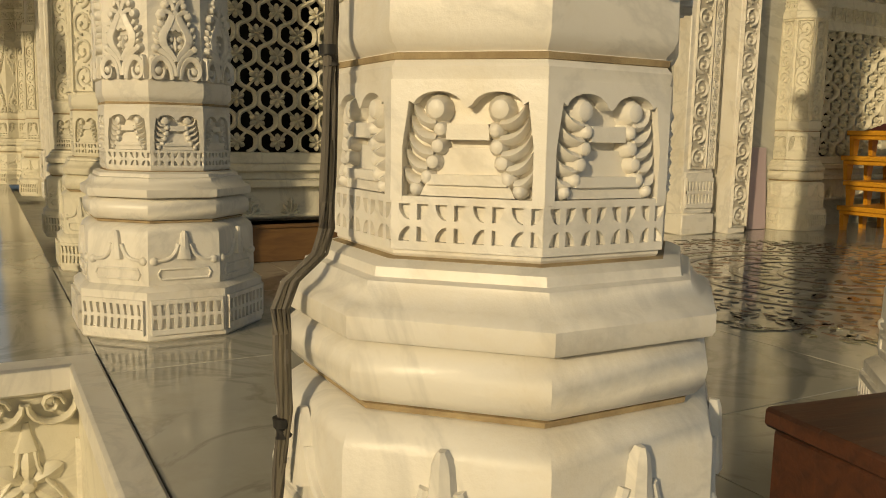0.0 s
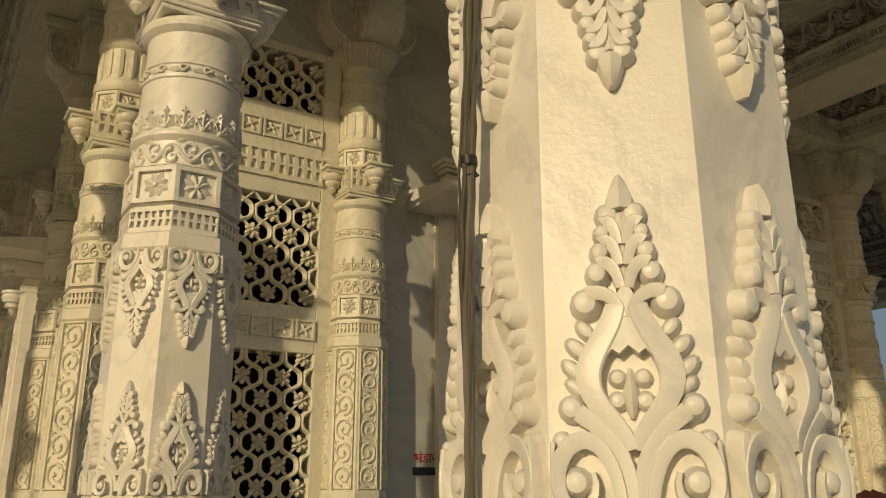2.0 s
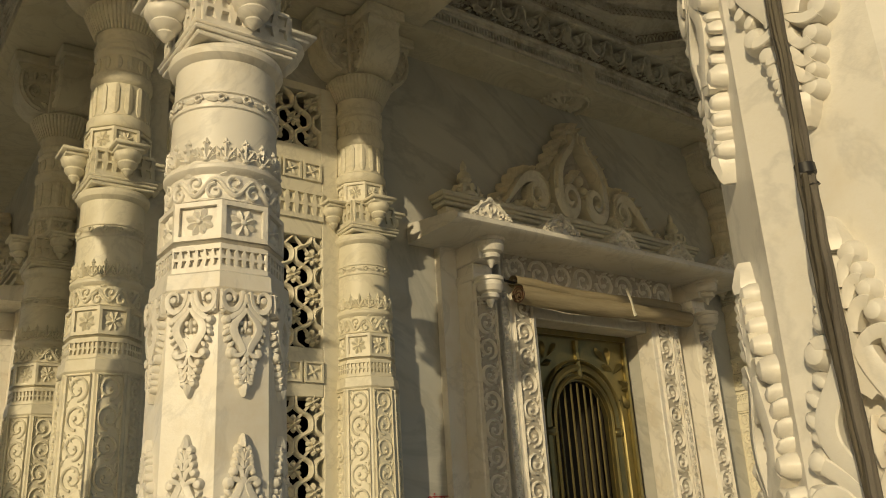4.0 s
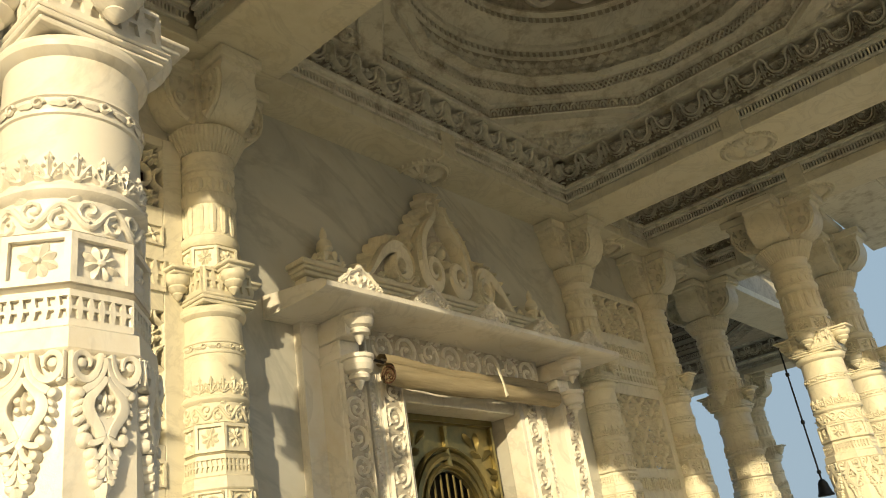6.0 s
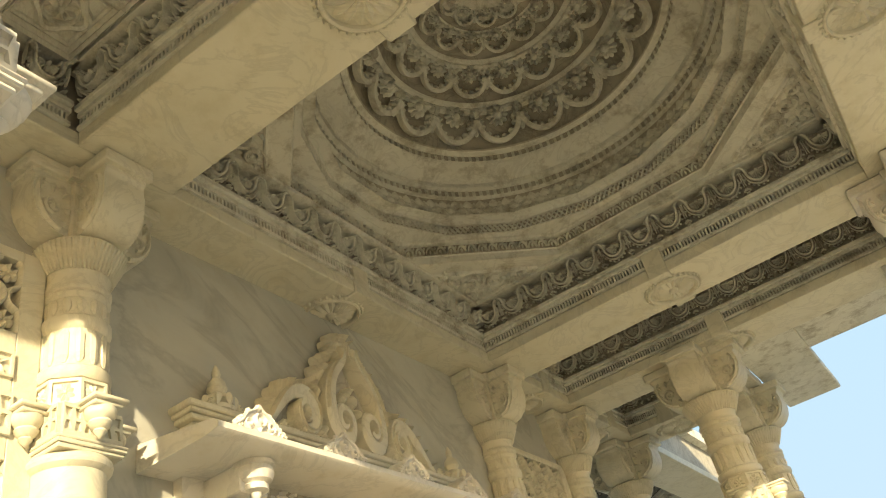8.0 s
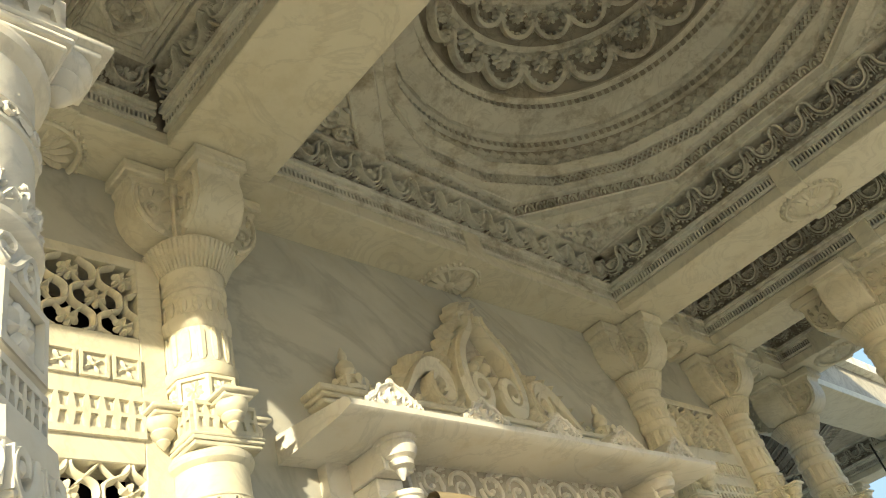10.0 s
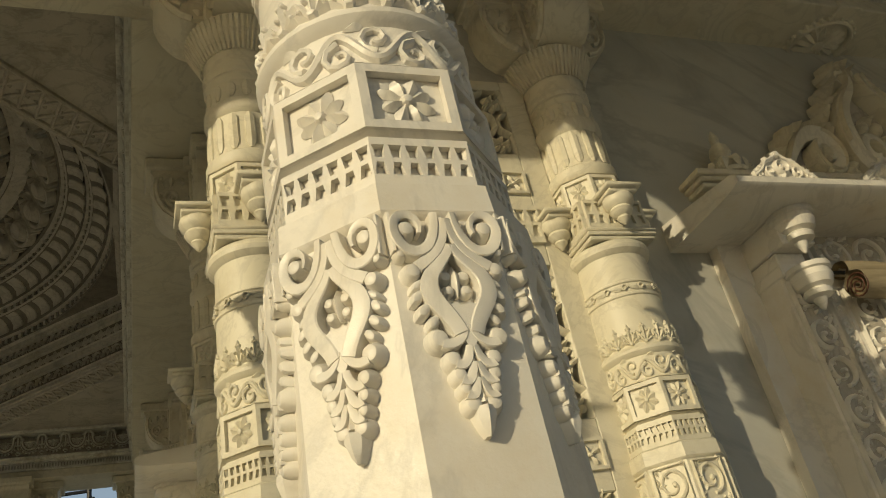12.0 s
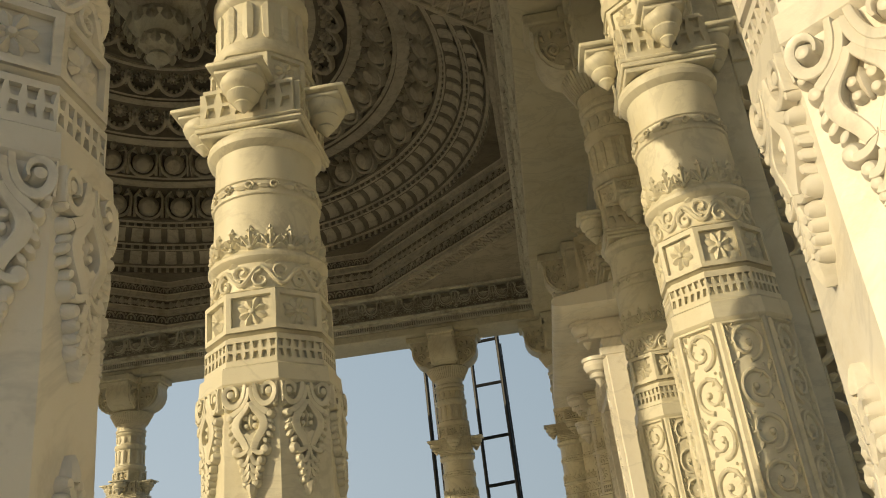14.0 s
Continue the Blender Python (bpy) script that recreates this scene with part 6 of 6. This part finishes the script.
# dark stone inlay in the floor under the dome
s = Shape()
fl = lambda u, v, d: (DCX + u, DCY + v, ZF + d)
inl = {"dark": Shape(), "brown": Shape(), "green": Shape()}
for r0, r1, n, col, duty in ((0.10, 0.22, 12, "dark", 0.6), (0.24, 0.27, 40, "brown", 1.0), (0.30, 0.42, 20, "green", 0.5), (0.45, 0.49, 60, "dark", 1.0), (0.53, 0.66, 28, "brown", 0.45), (0.55, 0.64, 56, "dark", 0.3), (0.69, 0.73, 72, "dark", 1.0), (0.78, 0.84, 72, "green", 0.5), (0.86, 0.90, 72, "brown", 1.0), (0.95, 1.00, 90, "dark", 0.6), (1.02, 1.08, 60, "dark", 0.5), (1.10, 1.13, 80, "brown", 0.6)):
    for i in range(n):
        a0, a1 = 2 * math.pi * i / n, 2 * math.pi * (i + duty) / n
        am = (a0 + a1) / 2
        if duty == 1.0:
            poly = [(r0 * math.cos(a0), r0 * math.sin(a0)), (r1 * math.cos(a0), r1 * math.sin(a0)), (r1 * math.cos(a1), r1 * math.sin(a1)), (r0 * math.cos(a1), r0 * math.sin(a1))][::-1]
        else:
            rm = (r0 + r1) / 2
            poly = [(r0 * math.cos(am), r0 * math.sin(am)), (rm * math.cos(a1), rm * math.sin(a1)), (r1 * math.cos(am), r1 * math.sin(am)), (rm * math.cos(a0), rm * math.sin(a0))]
        inl[col].plate(poly, 0.001, 0.0035, fl)
random.seed(9)
for i in range(700):
    a, r = random.uniform(0, 2 * math.pi), random.uniform(1.16, 1.42)
    u, v = r * math.cos(a), r * math.sin(a)
    if abs(u) < 1.40 and abs(v) < 1.33:
        t, l = random.uniform(0, math.pi), random.uniform(0.02, 0.05)
        c, q = math.cos(t), math.sin(t)
        inl[random.choice(("dark", "dark", "brown", "green"))].plate([(u - l * c, v - l * q), (u + 0.3 * l * q, v - 0.3 * l * c), (u + l * c, v + l * q), (u - 0.3 * l * q, v + 0.3 * l * c)], 0.001, 0.0035, fl)
for col, mt in (("dark", INLAY_D), ("brown", INLAY_R), ("green", INLAY_G)):
    tagged(part("floor_inlay_" + col, inl[col], mt, None, "", None, 20), "flower medallion of %s stone inlaid in the marble floor" % col, "floor inlay", "", "structure")

# carved side of the platform under the edging
side = thing("platform_relief", pose(0, EY, 0), "cream marble relief panels with flowers on the platform side", "relief")
side["kind"] = "structure"
for i in range(7):
    cx = 0.07 - 0.26 * i
    s = Shape()
    for q in (-1, 1):
        s.ridge([(q * 0.13, 0.18), (q * 0.13, 0.66)], 0.012, 0.02)
        s.ridge(bez((q * 0.02, 0.64), (q * 0.02, 0.52), (q * 0.11, 0.56), (q * 0.11, 0.36), 8), 0.008, 0.014)
    for k in range(6):
        s.petal(0, 0.545, math.pi * k / 3 + 0.5, 0.10, 0.060, 0.022)
    s.blob(0, 0.545, 0.022, 0.022, 0.030)
    s.ridge([(0, 0.64), (0, 0.68), (0, 0.72)], [0.034, 0.018, 0.008], 0.016)
    s.ridge([(0, 0.14), (0, 0.28), (0, 0.44)], [0.010, 0.030, 0.012], 0.014)
    part("flower_panel", s, CREAM, side, "", pose(cx, 0, 0))
    s = Shape()
    for q in (-0.065, 0.065):
        s.ridge([(q + 0.06 * math.cos(math.pi * k / 8), 0.775 - 0.055 * math.sin(math.pi * k / 8)) for k in range(9)], 0.009, 0.024)
        s.ridge(spiral(q, 0.77, 0.03, 0, 1.2, 1, 10), 0.006, 0.02)
    part("scallop", s, CREAM, side, "", pose(cx, -0.02, 0))

# ---- domed hall beside the porch ----
HX, HY = -2.70, 7.25
for x0, y0, x1, y1, ss in ((-5.85, 10.45, 0.62, 10.45, (-1,)), (-5.85, YW, XL - HW, YW, (-1, 1))):
    beam(x0 + HW, y0, x1 - HW, y1, ss, False)
for x in (-5.80, 0.40):
    beam(x, YW, x, 10.45, (-1, 1), False)
hall_dome(HX, HY, 2.86, 2.86, 2.96, "ceiling_dome_hall")
PZ = 6.15
pd = Shape()
pd.lathe([(0.005, PZ), (0.04, PZ + 0.06), (0.10, PZ + 0.11), (0.07, PZ + 0.16), (0.17, PZ + 0.25), (0.13, PZ + 0.33), (0.26, PZ + 0.45), (0.21, PZ + 0.53), (0.38, PZ + 0.68), (0.32, PZ + 0.76), (0.52, PZ + 0.95)], 24, HX, HY)
petals = Shape()
for r, z, n, l in ((0.16, PZ + 0.30, 10, 0.15), (0.25, PZ + 0.50, 14, 0.18), (0.37, PZ + 0.73, 18, 0.20)):
    for i in range(n):
        a = 2 * math.pi * i / n
        petals.petal(0, 0, radians(-90), l, l * 0.6, 0.03, lambda u, v, d: (HX + (r + d - v * 0.1) * math.cos(a) - u * math.sin(a), HY + (r + d - v * 0.1) * math.sin(a) + u * math.cos(a), z + v))
pd.put(petals.v, petals.f)
tagged(part("ceiling_pendant", pd, AGED, None), "carved marble lotus pendant in the hall dome", "ceiling", "", "structure")
roof_slab("ceiling_hall_right", 0.155, YW + 0.2, XA + 0.12, 10.8)
roof_slab("ceiling_hall_left", -6.2, YW - 0.3, HX - 2.855, 10.8)
roof_slab("ceiling_hall_front", HX - 2.855, YW - 0.3, -4.2, YW + 0.225)
roof_slab("ceiling_hall_back", HX - 2.855, 10.205, 0.155, 10.8)

# iron scaffold beyond the hall
scaf = thing("scaffold", pose(0, 12.6, 0), "black iron scaffold standing beyond the hall", "scaffold")
for x in (-1.36, -0.34):
    for y in (0, 0.9):
        s = Shape()
        tube(s, [(x, y, 0), (x, y, 2.5), (x, y, 5.2)], 0.028, 8)
        part("post", s, IRON, scaf)
for z in (1.2, 2.0, 2.55, 3.10, 3.70, 4.4, 5.0):
    s = Shape()
    tube(s, [(-0.72, 0, z), (-0.34, 0.0, z + 0.02), (-0.34, 0.9, z + 0.02)], 0.022, 8)
    part("rung", s, IRON, scaf)
s = Shape()
tube(s, [(-0.72, 0, 0), (-0.72, 0, 2.5), (-0.72, 0, 5.2)], 0.024, 8)
part("post", s, IRON, scaf)

# mirror hall on the far side of the porch
dome2 = scene.collection.objects["ceiling_dome_hall"].copy()
dome2.location.x = 2 * DCX - 2 * HX
scene.collection.objects.link(dome2)
FX = 2 * DCX
for x0, y0, x1, y1, ss in ((FX - 0.62, 10.45, FX + 5.85, 10.45, (-1,)), (XR + HW, YW, FX + 5.85, YW, (1,))):
    beam(x0 + HW, y0, x1 - HW, y1, ss, False)
for x in (FX - 0.40, FX + 5.80):
    beam(x, YW, x, 10.45, (-1, 1), False)
roof_slab("ceiling_mirror_left", FX - XA - 0.12, YW + 0.3, FX - 0.155, 10.8)
roof_slab("ceiling_mirror_right", FX - HX + 2.855, YW - 0.3, FX + 6.2, 10.8)
roof_slab("ceiling_mirror_front", XR + E_, YW - 0.3, FX - HX + 2.855, YW + 0.225)
roof_slab("ceiling_mirror_back", FX - 0.155, 10.205, FX - HX + 2.855, 10.8)

# bell on a rod in the far hall
bell = thing("hanging_bell", pose(11.2, 4.45, 2.42), "dark metal bell hanging on a long jointed rod", "bell")
s = Shape()
s.lathe([(0.10, 0.0), (0.105, 0.012), (0.085, 0.05), (0.07, 0.11), (0.06, 0.16), (0.035, 0.20), (0.012, 0.215)], 20)
part("body", s, IRON, bell)
s = Shape()
tube(s, [(0, 0, 0.20), (0, 0, 1.2), (0, 0, 2.06)], 0.012, 8)
part("rod", s, IRON, bell)
for z in (0.30, 0.95, 1.6):
    s = Shape()
    s.lathe([(0.010, z - 0.03), (0.024, z - 0.02), (0.026, z), (0.024, z + 0.02), (0.010, z + 0.03)], 10)
    part("joint", s, IRON, bell)

# bright haze of the far sky, open towards the sun
s = Shape()
pts = []
a_sun = math.atan2(-SUN_Y, -SUN_X)
for i in range(49):
    a = a_sun + radians(48) + radians(264) * i / 48
    pts += [(420 * math.cos(a), 420 * math.sin(a), -1), (420 * math.cos(a), 420 * math.sin(a), 300)]
s.put(pts, [(2 * i, 2 * i + 1, 2 * i + 3, 2 * i + 2) for i in range(48)])
tagged(part("backdrop", s, HAZE, None), "pale blue hazy sky in the distance", "sky", "", "structure")
